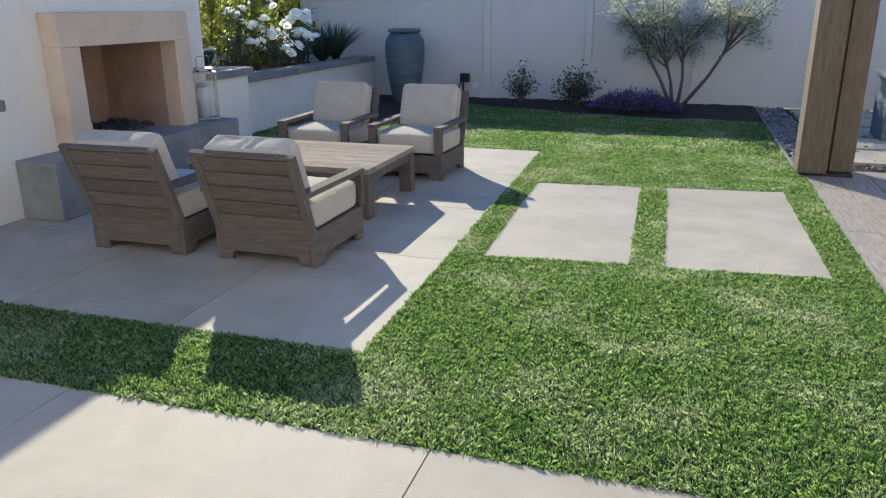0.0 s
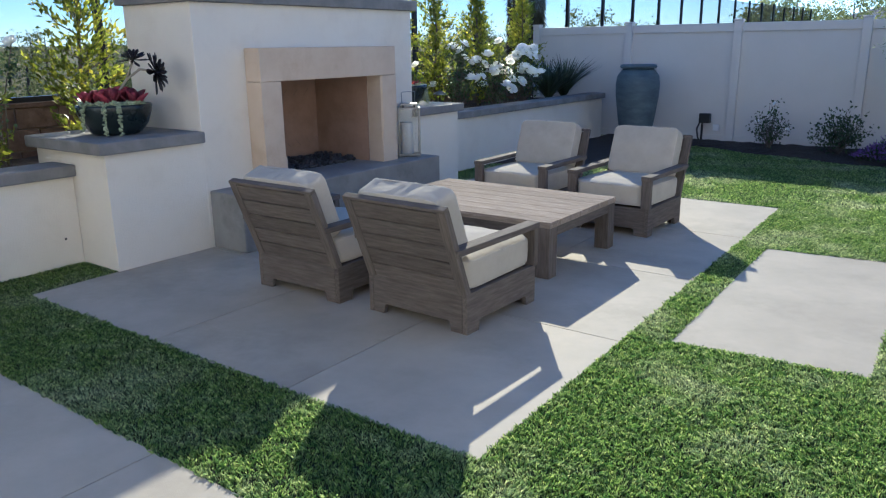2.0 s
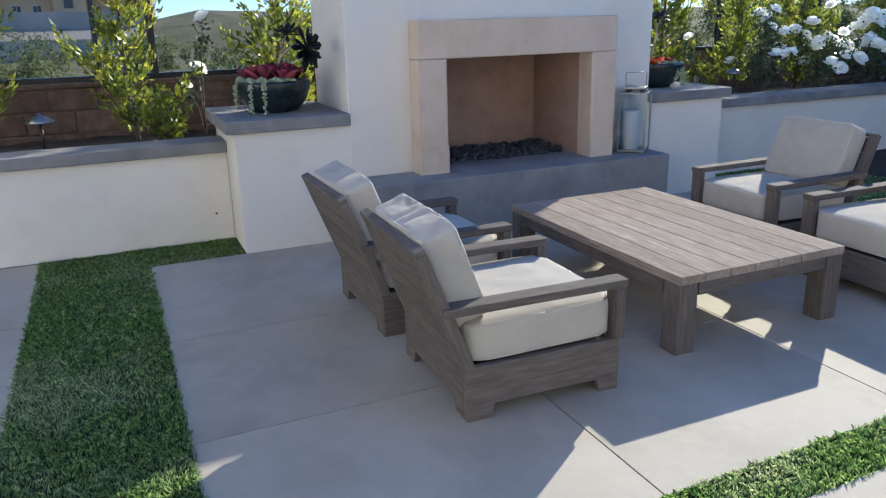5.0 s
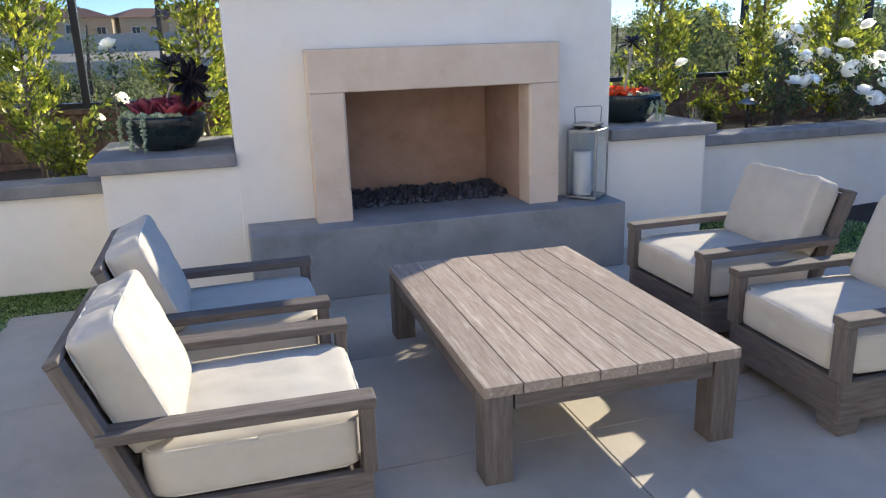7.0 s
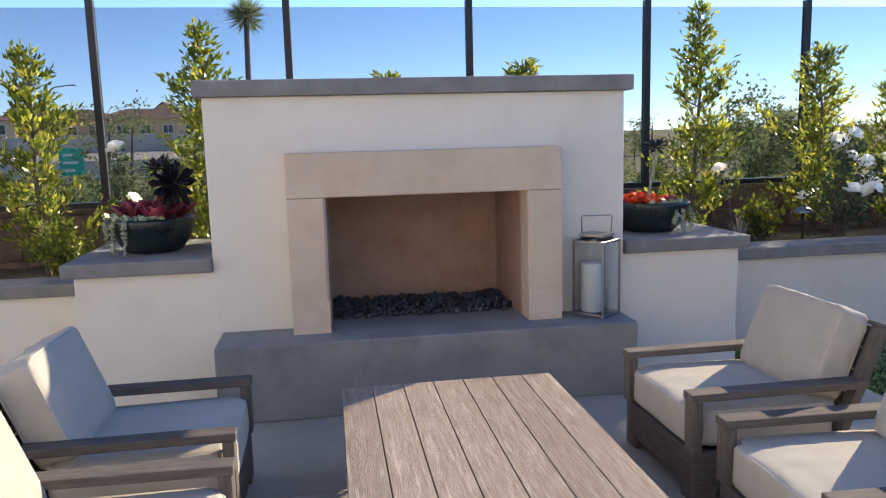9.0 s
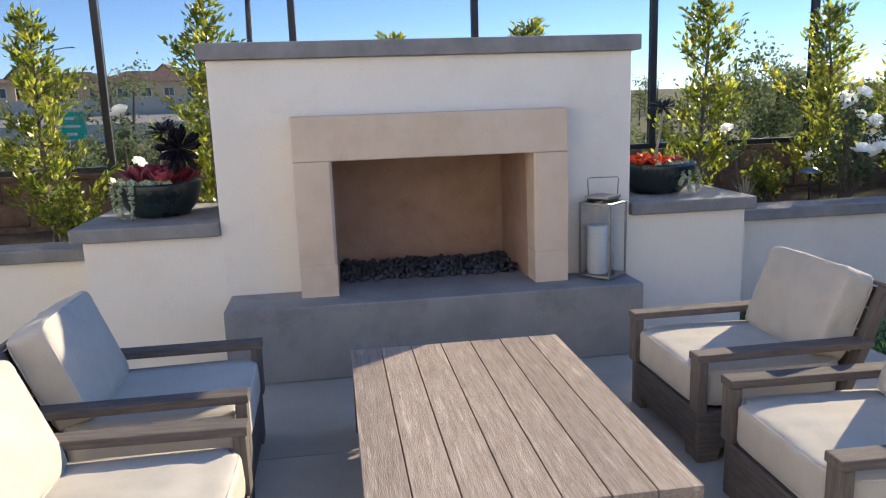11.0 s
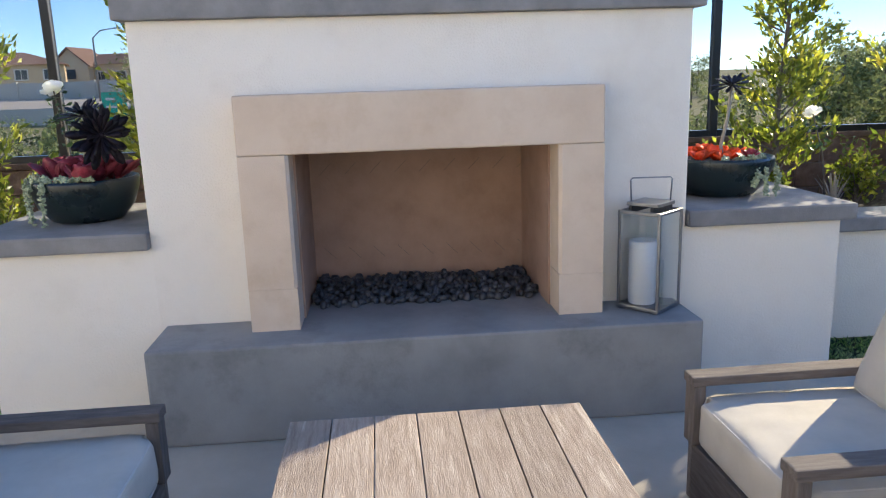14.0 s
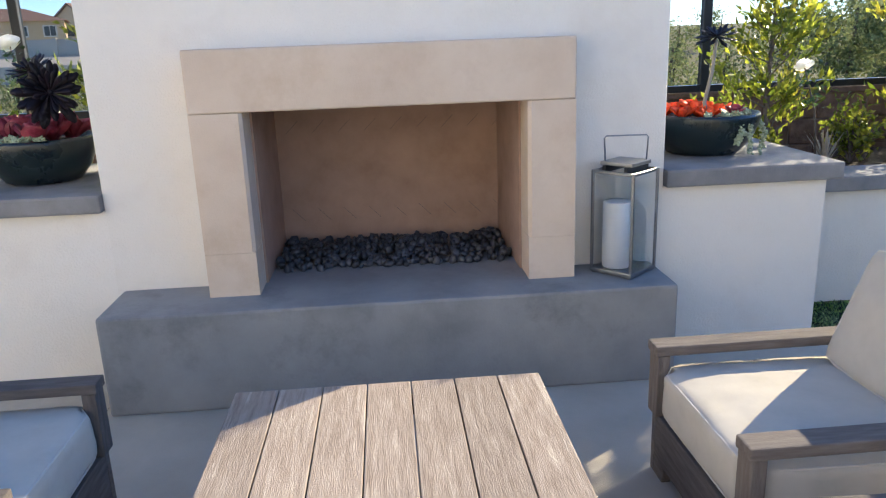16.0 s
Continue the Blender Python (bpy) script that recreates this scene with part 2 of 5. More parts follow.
def mesh_part(name, me, mat, parent=None, label="", at=None, smooth=False):
    if not me.materials:
        me.materials.append(mat)
    if smooth:
        me.polygons.foreach_set("use_smooth", [True] * len(me.polygons))
    ob = new(name, me)
    if parent is not None:
        ob.parent = parent
    if at is not None:
        ob.matrix_basis = at
    if label:
        tagged(ob, label)
    return ob


def thing(name, label, category, at=None, group="", kind=""):
    ob = new(name)
    ob.empty_display_size = 0.1
    if at is not None:
        ob.matrix_basis = at
    return tagged(ob, label, category, group, kind)


def box(x0, x1, y0, y1, z0, z1, bevel=0.0, segments=2, bm=None):
    own = bmesh.new()
    bmesh.ops.create_cube(own, size=1.0)
    for v in own.verts:
        v.co = Vector(((x0 + x1) / 2 + v.co.x * (x1 - x0), (y0 + y1) / 2 + v.co.y * (y1 - y0), (z0 + z1) / 2 + v.co.z * (z1 - z0)))
    if bevel:
        bmesh.ops.bevel(own, geom=own.edges[:], offset=bevel, segments=segments, affect="EDGES", profile=0.6)
    if bm is None:
        return own
    me = bpy.data.meshes.new("tmp")
    own.to_mesh(me)
    own.free()
    bm.from_mesh(me)
    bpy.data.meshes.remove(me)
    return bm


def prism(corners, z0, z1, bevel=0.0):
    """An upright block over a polygon of the plan, counter-clockwise."""
    bm = bmesh.new()
    low = [bm.verts.new((x, y, z0)) for x, y in corners]
    top = [bm.verts.new((x, y, z1)) for x, y in corners]
    bm.faces.new(low[::-1])
    bm.faces.new(top)
    for i in range(len(corners)):
        j = (i + 1) % len(corners)
        bm.faces.new((low[i], low[j], top[j], top[i]))
    if bevel:
        edges = [e for e in bm.edges if all(v in top for v in e.verts)]
        bmesh.ops.bevel(bm, geom=edges, offset=bevel, segments=2, affect="EDGES")
    return bm


def extrude_profile(points, axis, a, b, bevel=0.0):
    """A profile of (u, v) pairs, drawn out along an axis from a to b: 'x' takes (y, z), 'y' takes (x, z)."""
    bm = bmesh.new()
    def place(u, v, w):
        return (w, u, v) if axis == "x" else (u, w, v)
    one = [bm.verts.new(place(u, v, a)) for u, v in points]
    two = [bm.verts.new(place(u, v, b)) for u, v in points]
    bm.faces.new(one)
    bm.faces.new(two[::-1])
    for i in range(len(points)):
        j = (i + 1) % len(points)
        bm.faces.new((one[j], one[i], two[i], two[j]))
    bmesh.ops.recalc_face_normals(bm, faces=bm.faces[:])
    if bevel:
        bmesh.ops.bevel(bm, geom=bm.edges[:], offset=bevel, segments=1, affect="EDGES")
    return bm


def lathe(profile, segments=40, wobble=0.0):
    bm = bmesh.new()
    rings = []
    for r, z in profile:
        ring = []
        for i in range(segments):
            a = 2 * math.pi * i / segments
            k = 1 + wobble * noise.noise((math.cos(a) * 2, math.sin(a) * 2, z * 5))
            ring.append(bm.verts.new((r * k * math.cos(a), r * k * math.sin(a), z)))
        rings.append(ring)
    for p, q in zip(rings, rings[1:]):
        for i in range(segments):
            j = (i + 1) % segments
            bm.faces.new((p[i], p[j], q[j], q[i]))
    bm.faces.new(rings[0][::-1])
    bm.faces.new(rings[-1])
    return bm


def tube(bm, points, radii, sides=7):
    """A tapered round limb through points, added to bm."""
    rings = []
    for i, p in enumerate(points):
        p = Vector(p)
        a, b = Vector(points[max(0, i - 1)]), Vector(points[min(len(points) - 1, i + 1)])
        t = (b - a).normalized()
        u = t.cross(Vector((0.31, 0.77, 0.21))).normalized()
        v = t.cross(u)
        r = radii[i]
        rings.append([bm.verts.new(p + r * (math.cos(2 * math.pi * k / sides) * u + math.sin(2 * math.pi * k / sides) * v)) for k in range(sides)])
    for p, q in zip(rings, rings[1:]):
        for k in range(sides):
            j = (k + 1) % sides
            bm.faces.new((p[k], p[j], q[j], q[k]))
    bm.faces.new(rings[0][::-1])
    bm.faces.new(rings[-1])
    return bm


def array_mesh(name, verts, quads):
    """A mesh from numpy arrays of places and four-cornered faces."""
    me = bpy.data.meshes.new(name)
    me.vertices.add(len(verts))
    me.vertices.foreach_set("co", np.ascontiguousarray(verts, dtype=np.float32).ravel())
    n = len(quads)
    w = quads.shape[1]
    me.loops.add(n * w)
    me.loops.foreach_set("vertex_index", np.ascontiguousarray(quads, dtype=np.int32).ravel())
    me.polygons.add(n)
    me.polygons.foreach_set("loop_start", np.arange(0, n * w, w, dtype=np.int32))
    me.update(calc_edges=True)
    return me


def leaves(name, centers, ways, length, width, rng, fold=0.25, jitter=0.35):
    """Many small folded leaves: a kite of two faces along each way."""
    n = len(centers)
    d = ways / np.maximum(np.linalg.norm(ways, axis=1, keepdims=True), 1e-6)
    side = np.cross(d, rng.normal(size=(n, 3)))
    side /= np.maximum(np.linalg.norm(side, axis=1, keepdims=True), 1e-6)
    up = np.cross(side, d)
    ln = (length * (1 + jitter * rng.uniform(-1, 1, n)))[:, None]
    wd = (width * (1 + jitter * rng.uniform(-1, 1, n)))[:, None]
    base, tip = centers, centers + d * ln - up * ln * 0.12
    mid = centers + d * ln * 0.45
    left, right = mid + side * wd / 2 + up * wd * fold, mid - side * wd / 2 + up * wd * fold
    verts = np.stack([base, left, tip, right], axis=1).reshape(-1, 3)
    k = np.arange(n)[:, None] * 4
    quads = k + np.array([[0, 1, 2, 3]])
    return array_mesh(name, verts, quads)


def cushion(sx, sy, sz, power=7.0, cuts=14, puff=0.02, wrinkle=0.006, seed=0):
    """A stuffed cushion about its centre."""
    bm = bmesh.new()
    bmesh.ops.create_cube(bm, size=2.0)
    bmesh.ops.subdivide_edges(bm, edges=bm.edges[:], cuts=cuts, use_grid_fill=True)
    for v in bm.verts:
        c = v.co
        k = (abs(c.x) ** power + abs(c.y) ** power + abs(c.z) ** power) ** (1 / power)
        c = c / k
        swell = 1 + puff / sz * 2 * (1 - c.x ** 2) * (1 - c.y ** 2)
        v.co = Vector((c.x * sx / 2, c.y * sy / 2, c.z * sz / 2 * swell))
        w = noise.noise(v.co * 9 + Vector((seed, 0, 0))) + 0.5 * noise.noise(v.co * 25 + Vector((0, seed, 0)))
        v.co += c.normalized() * w * wrinkle
    return bm


def welt(sx, sy, sz, z, r, bm, power):
    """Piping round a cushion of that size and roundness, at height z from its middle."""
    k = (1 - abs(2 * z / sz) ** power) ** (1 / power)
    pts = []
    for i in range(49):
        a = 2 * math.pi * i / 48
        co, si = math.cos(a), math.sin(a)
        q = (abs(co) ** power + abs(si) ** power) ** (-1 / power)
        pts.append((co * q * k * sx / 2, si * q * k * sy / 2, z))
    return tube(bm, pts, [r] * len(pts), 6)


# ---- ground and paving ----
def bed_front(x):
    """The lawn's far edge: mulch runs along the fence and swells out before the planter wall; arrays."""
    x = np.asarray(x, dtype=float)
    along = 13.25 - 1.15 * np.clip((x + 4.0) / 3.4, 0, 1) ** 0.8 + 0.06 * np.sin(x * 5)
    corner = 9.9 + 0.45 * (np.clip(x + 5.6, 0, None) / 1.2) ** 2
    s = np.clip((x + 4.2) / 0.4, 0, 1)
    s = s * s * (3 - 2 * s)
    return corner * (1 - s) + along * s


def land_height(x, y):
    """The yard is level; past its glass fence the land falls to a road and climbs to a far hill."""
    d = -x - 7.5
    if d <= 0:
        h = 0.0
    else:
        steps = [(0, 0.0), (6, -1.3), (20, -2.2), (64.5, -0.95), (78.5, 1.15), (82, 1.1), (92, -0.3), (150, -0.3), (500, -3.0)]
        h = steps[-1][1]
        for (d0, h0), (d1, h1) in zip(steps, steps[1:]):
            if d0 <= d <= d1:
                h = h0 + (h1 - h0) * (d - d0) / (d1 - d0)
        if h > -2.2 and d > 20:
            h = -2.2 + (h + 2.2) * min(1, max(0, (70 - y) / 50))
    if d > 60 and y > 0:
        h += 5.2 * min(1, y / 25) * min(1, max(0, (d - 60) / 110)) * min(1, max(0.0, (420 - d) / 200))
    if y > 18:
        h -= 0.4 * min(1, (y - 18) / 20)
    return h


gx = sorted(set([-3000, -1500, -700, -400, -250, -180, -150, -130, -115] + list(range(-110, -6, 4)) + [-7.4, -3, 2, 8, 20, 60, 200, 800, 3000]))
gy = sorted(set([-3000, -1000, -400, -200] + list(range(-120, 240, 12)) + [300, 600, 1200, 3000]))
bm = bmesh.new()
grid = [[bm.verts.new((x, y, land_height(x, y) - 0.06 + (0.25 * noise.noise((x * 0.08, y * 0.08, 0)) if x < -12 else 0))) for y in gy] for x in gx]
for i in range(len(gx) - 1):
    for j in range(len(gy) - 1):
        bm.faces.new((grid[i][j], grid[i + 1][j], grid[i + 1][j + 1], grid[i][j + 1]))
tagged(part("ground", bm, DRY_LAND), "dry green grassland falling away beyond the yard", "ground", kind="structure")

lawn_base = tagged(part("lawn_soil", prism([(-5.62, 2.3), (1.24, 2.3), (1.2, 13.85), (-5.62, 13.85)], -0.05, -0.004), SOIL),
                   "green thatch under the lawn's blades", "lawn", kind="structure")
bed_edge = [(x, float(bed_front(x))) for x in np.linspace(-5.63, 1.17, 64)]
bm = bmesh.new()
rows = []
for x, y0 in bed_edge:
    rows.append([bm.verts.new((x, y0 + (13.84 - y0) * k / 8, 0.002 + 0.03 * min(1, k / 2) + 0.02 * noise.noise((x * 7, k * 1.3, 0)))) for k in range(9)])
for p, q in zip(rows, rows[1:]):
    for k in range(8):
        bm.faces.new((p[k], q[k], q[k + 1], p[k + 1]))
tagged(part("planting_bed", bm, MULCH), "dark mulch planting bed along the white fence", "planting bed", kind="structure")


def slab(parent, corners, name="slab"):
    return part(name, prism(corners, -0.06, 0.0, 0.002), PATIO, parent)


patio = thing("pavement_patio", "light grey broom-finished concrete patio in jointed panels", "patio", kind="structure")
PX = [(-5.16, -5.2), (-3.705, -3.74), (-2.575, -2.66), (-1.43, -1.555)]
PY = [3.16, 4.676, 6.045, 7.46, 8.89]
for i in range(3):
    for j in range(4):
        def edge(k, y):
            return PX[k][0] + (PX[k][1] - PX[k][0]) * (y - PY[0]) / (PY[4] - PY[0])
        g = 0.002
        y0, y1 = PY[j] + g * (j > 0), PY[j + 1] - g * (j < 3)
        slab(patio, [(edge(i, y0) + g * (i > 0), y0), (edge(i + 1, y0) - g * (i < 2), y0), (edge(i + 1, y1) - g * (i < 2), y1), (edge(i, y1) + g * (i > 0), y1)])
walkway = thing("pavement_walk", "pale concrete walk beside the lawn with sawn joints", "walkway", kind="structure")
wx = [-5.63, -4.32, -2.575, -0.825, 0.925, 2.68, 4.43, 5.4]
for a, b in zip(wx, wx[1:]):
    for y0, y1 in ((-3.2, -0.4), (-0.4, 2.44)):
        slab(walkway, [(a + 0.002, y0 + 0.002), (b - 0.002, y0 + 0.002), (b - 0.002, y1 - 0.002), (a + 0.002, y1 - 0.002)])
PADS = [[(-1.235, 4.83), (-0.235, 4.925), (-0.288, 7.30), (-1.29, 7.21)], [(-0.015, 4.92), (1.026, 5.0), (0.988, 7.44), (-0.058, 7.33)]]
for corners in PADS:
    tagged(slab(None, corners, "stepping_pad"), "large pale concrete stepping pad set in grass", "paving slab", group="stepping pads")

# plank paving on the far side of the lawn, with a pebble strip and stepping slabs behind it
deck = thing("pavement_deck", "grey-brown wood-look plank paving beside the lawn", "deck", kind="structure")
for i in range(13):
    for j in range(6):
        x0, y0 = 1.275 + i * 0.302, 1.7 + j * 1.502 - (0.75 if i % 2 else 0.0)
        a, e = max(2.446, y0), min(8.62, y0 + 1.496)
        if e - a > 0.05:
            part("plank", box(x0, x0 + 0.296, a, e, -0.05, 0.0, 0.003, 1), DECK, deck)


# ---- fireplace ----
FX = -5.15
fireplace = thing("outdoor_fireplace", "cream stucco outdoor fireplace with cast stone surround", "fireplace", pose(FX, 6.08, 0))
W0, W1, Y0, Y1 = 4.69 - 6.08, 7.465 - 6.08, 5.425 - 6.08, 6.735 - 6.08
OZ0, OZ1 = 0.485, 1.35
outline = [(W0, 0), (Y0, 0), (Y0, OZ1 + 0.02), (Y1, OZ1 + 0.02), (Y1, 0), (W1, 0), (W1, 1.994), (W0, 1.994)]
part("chimney_wall", extrude_profile(outline, "x", -0.92, 0, 0.004), STUCCO, fireplace)
part("wall_back", box(-0.919, -0.80, Y0 + 0.002, Y1 - 0.002, 0, OZ1 + 0.018), STUCCO, fireplace)
part("cap", box(-0.97, 0.055, W0 - 0.05, W1 + 0.05, 1.995, 2.098, 0.012), CAP, fireplace, "smooth grey concrete cap")
firebox = part("firebox", box(-0.798, -0.74, Y0 + 0.002, Y1 - 0.002, OZ0 - 0.05, OZ1 + 0.018), FIREBRICK, fireplace, "tan firebrick lining")
part("lining", box(-0.739, -0.002, Y0 + 0.001, Y0 + 0.012, OZ0 - 0.05, OZ1 + 0.006), FIREBRICK, firebox)
part("lining", box(-0.739, -0.002, Y1 - 0.012, Y1 - 0.001, OZ0 - 0.05, OZ1 + 0.006), FIREBRICK, firebox)
part("lining", box(-0.739, -0.002, Y0 + 0.002, Y1 - 0.002, OZ1 + 0.007, OZ1 + 0.018), FIREBRICK, firebox)
# surround: two legs with stopped chamfers and a lintel
for sgn, inner, outer in ((-1, Y0, 5.187 - 6.08), (1, Y1, 6.962 - 6.08)):
    prof = [(0.0, outer), (0.19, outer), (0.19, inner + sgn * 0.016), (0.174, inner), (0.0, inner)]
    corners = prof if sgn < 0 else prof[::-1]
    leg = part("surround_leg", prism(corners, 0.70, 1.352, 0.0), LIMESTONE, fireplace)
    part("leg_foot", prism([(0, min(inner, outer)), (0.19, min(inner, outer)), (0.19, max(inner, outer)), (0, max(inner, outer))], 0.485, 0.70, 0.004), LIMESTONE, leg)
lintel = box(0, 0.191, 5.187 - 6.08 - 0.001, 6.962 - 6.08 + 0.001, 1.3535, 1.636, 0.012, 3)
part("lintel", lintel, LIMESTONE, fireplace)
part("hearth", box(-0.26, 0.405, 4.72 - 6.08, 7.41 - 6.08, 0, 0.485, 0.014), HEARTH, fireplace, "mottled grey concrete hearth bench")
part("gas_floor", box(-0.74, -0.26, Y0 + 0.006, Y1 - 0.006, 0.40, 0.475), HEARTH, fireplace)
# brick joints on the back lining, in a herringbone
for k in range(9):
    for s in (-1, 1):
        y = -0.52 + 0.15 * k - 0.03
        z = 0.66 + 0.13 * ((k * 5 + (s + 1) * 2) % 5)
        bm = box(-0.0005, 0.0012, -0.05, 0.05, -0.0012, 0.0012)
        part("joint", bm, MORTAR, firebox, at=pose(-0.7395, y, z, 45 * s))
rng = np.random.default_rng(5)
bm = bmesh.new()
for k in range(620):
    r = rng.uniform(0.016, 0.03)
    x, y = rng.uniform(-0.71, -0.15), rng.uniform(Y0 + 0.03, Y1 - 0.03)
    x = max(x, -0.71)
    heap = 0.055 * (1 - ((x + 0.45) / 0.34) ** 2) * (0.7 + 0.6 * noise.noise((x * 6, y * 6, 1)))
    m = pose(x, y, 0.492 + max(0, heap) * rng.uniform(0.4, 1), *rng.uniform(0, 360, 3)) @ Matrix.Diagonal((r * rng.uniform(0.9, 1.4), r, r * rng.uniform(0.5, 0.8), 1))
    bmesh.ops.create_icosphere(bm, subdivisions=1, radius=1, matrix=m)
tagged(part("fire_pebbles", bm, PEBBLE, smooth=True, at=pose(FX, 6.08, 0)), "black tumbled fire pebbles heaped in the firebox", "fire pebbles", kind="stuff")
key = thing("gas_key", "small chrome gas valve key plate on the hearth's end", "gas valve", pose(-4.83, 7.41, 0.40))
part("plate", box(-0.012, 0.012, 0.0, 0.006, -0.03, 0.03, 0.002), STEEL, key)
part("stem", box(-0.005, 0.005, 0.006, 0.03, 0.005, 0.015, 0.002), STEEL, key)


# ---- raised planters ----
def pier(name, y0, y1, cap0, cap1, ztop):
    ob = thing(name, "cream stucco pier with a grey concrete cap", "pier", kind="structure")
    part("pier_body", box(-6.15, -5.1525, y0, y1, 0, ztop - 0.092, 0.004), STUCCO, ob)
    part("pier_cap", box(-6.2, -5.10, cap0, cap1, ztop - 0.092, ztop, 0.014), CAP, ob)


pier("wall_pier_1", 3.835, 4.72, 3.77, 4.689, 0.985)
pier("wall_pier_2", 7.44, 8.337, 7.466, 8.40, 0.968)
for name, y0, y1 in (("wall_planter_1", -3.0, 3.833), ("wall_planter_2", 8.339, 13.5)):
    ob = thing(name, "low cream stucco planter wall with a grey cap", "planter wall", kind="structure")
    part("planter_face", box(-5.86, -5.635, y0, y1, 0, 0.70, 0.008), STUCCO, ob)
    n = max(1, round((y1 - y0) / 1.75))
    for k in range(n):
        a, b = y0 + (y1 - y0) * k / n, y0 + (y1 - y0) * (k + 1) / n
        part("planter_cap", box(-5.91, -5.575, a + 0.001, b - 0.001, 0.70, 0.79, 0.012), CAP, ob)
ob = tagged(part("wall_planter_end", box(-7.0, -5.636, 13.3, 13.5, 0, 0.699, 0.005), STUCCO), "stucco end of the planter", "planter wall", kind="structure")
bm = bmesh.new()
xs, ys = np.linspace(-7.12, -5.85, 12), np.linspace(-3.0, 13.4, 120)
rows = [[bm.verts.new((x, y, 0.685 + 0.03 * noise.noise((x * 3, y * 3, 0)) + 0.015 * noise.noise((x * 11, y * 11, 4)))) for y in ys] for x in xs]
for i in range(len(xs) - 1):
    for j in range(len(ys) - 1):
        y = ys[j]
        if xs[i] > -6.25 and 3.9 < y < 8.2:
            continue
        bm.faces.new((rows[i][j], rows[i + 1][j], rows[i + 1][j + 1], rows[i][j + 1]))
tagged(part("planter_soil", bm, MULCH), "dark mulched soil filling the raised planter", "soil", kind="structure")

# ---- block wall and glass fence ----
blockwall = thing("wall_block", "brown split-faced block retaining wall under the glass fence", "wall", kind="structure")
part("core", box(-7.42, -7.22, -3.0, 40, -4.2, 1.13), MORTAR, blockwall)
glass_fence = thing("glass_fence", "glass panel fence, tinted to dim the sky, between black metal posts", "glass fence")
post_y = [3.49 + 1.66 * k for k in range(-4, 3)] + [8.555 + 1.68 * k for k in range(0, 19)]
for k, y in enumerate(post_y):
    bm = bmesh.new()
    box(-7.315, -7.245, y - 0.032, y + 0.032, 1.10, 2.965, 0.004, 1, bm)
    part("post", bm, BLACK_METAL, glass_fence)
for y0, y1 in zip(post_y, post_y[1:]):
    part("bottom_rail", box(-7.31, -7.25, y0 + 0.033, y1 - 0.033, 1.17, 1.222, 0.003, 1), BLACK_METAL, glass_fence)
    pane = part("pane", box(-7.285, -7.275, y0 + 0.03, y1 - 0.03, 1.2221, 2.90, 0.001, 1), GLASS, glass_fence)
    pane.visible_shadow = False

# ---- white fence ----
fence = thing("wall_fence", "white vinyl privacy fence with capped posts", "fence", kind="structure")
FY = 13.86
fx = [-7.16, -5.33, -3.48, -1.64, 0.2, 2.03, 3.86, 5.69]
for x in fx:
    p = part("fence_post", box(x - 0.065, x + 0.065, FY - 0.075, FY + 0.055, 0, 1.95, 0.008), VINYL, fence)
    part("post_cap", box(x - 0.075, x + 0.075, FY - 0.085, FY + 0.065, 1.95, 1.985, 0.012), VINYL, p)
for a, b in zip(fx, fx[1:]):
    part("fence_panel", box(a + 0.066, b - 0.066, FY - 0.012, FY + 0.012, 0.02, 1.80), VINYL, fence)
    part("top_rail", box(a + 0.066, b - 0.066, FY - 0.04, FY + 0.03, 1.79, 1.925, 0.006), VINYL, fence)
    part("bottom_rail", box(a + 0.066, b - 0.066, FY - 0.03, FY + 0.025, 0.01, 0.12, 0.006), VINYL, fence)


# ---- furniture ----
def pucker(bm):
    """Gathers along the upper edge of a back cushion."""
    for v in bm.verts:
        if v.co.y > 0.17:
            v.co.y += 0.005 * math.sin(v.co.x * 47 + 12 * v.co.z + 2 * math.sin(v.co.x * 19)) * (v.co.y - 0.17) / 0.06
            v.co.z += 0.003 * math.sin(v.co.x * 31 + 2)
    return bm


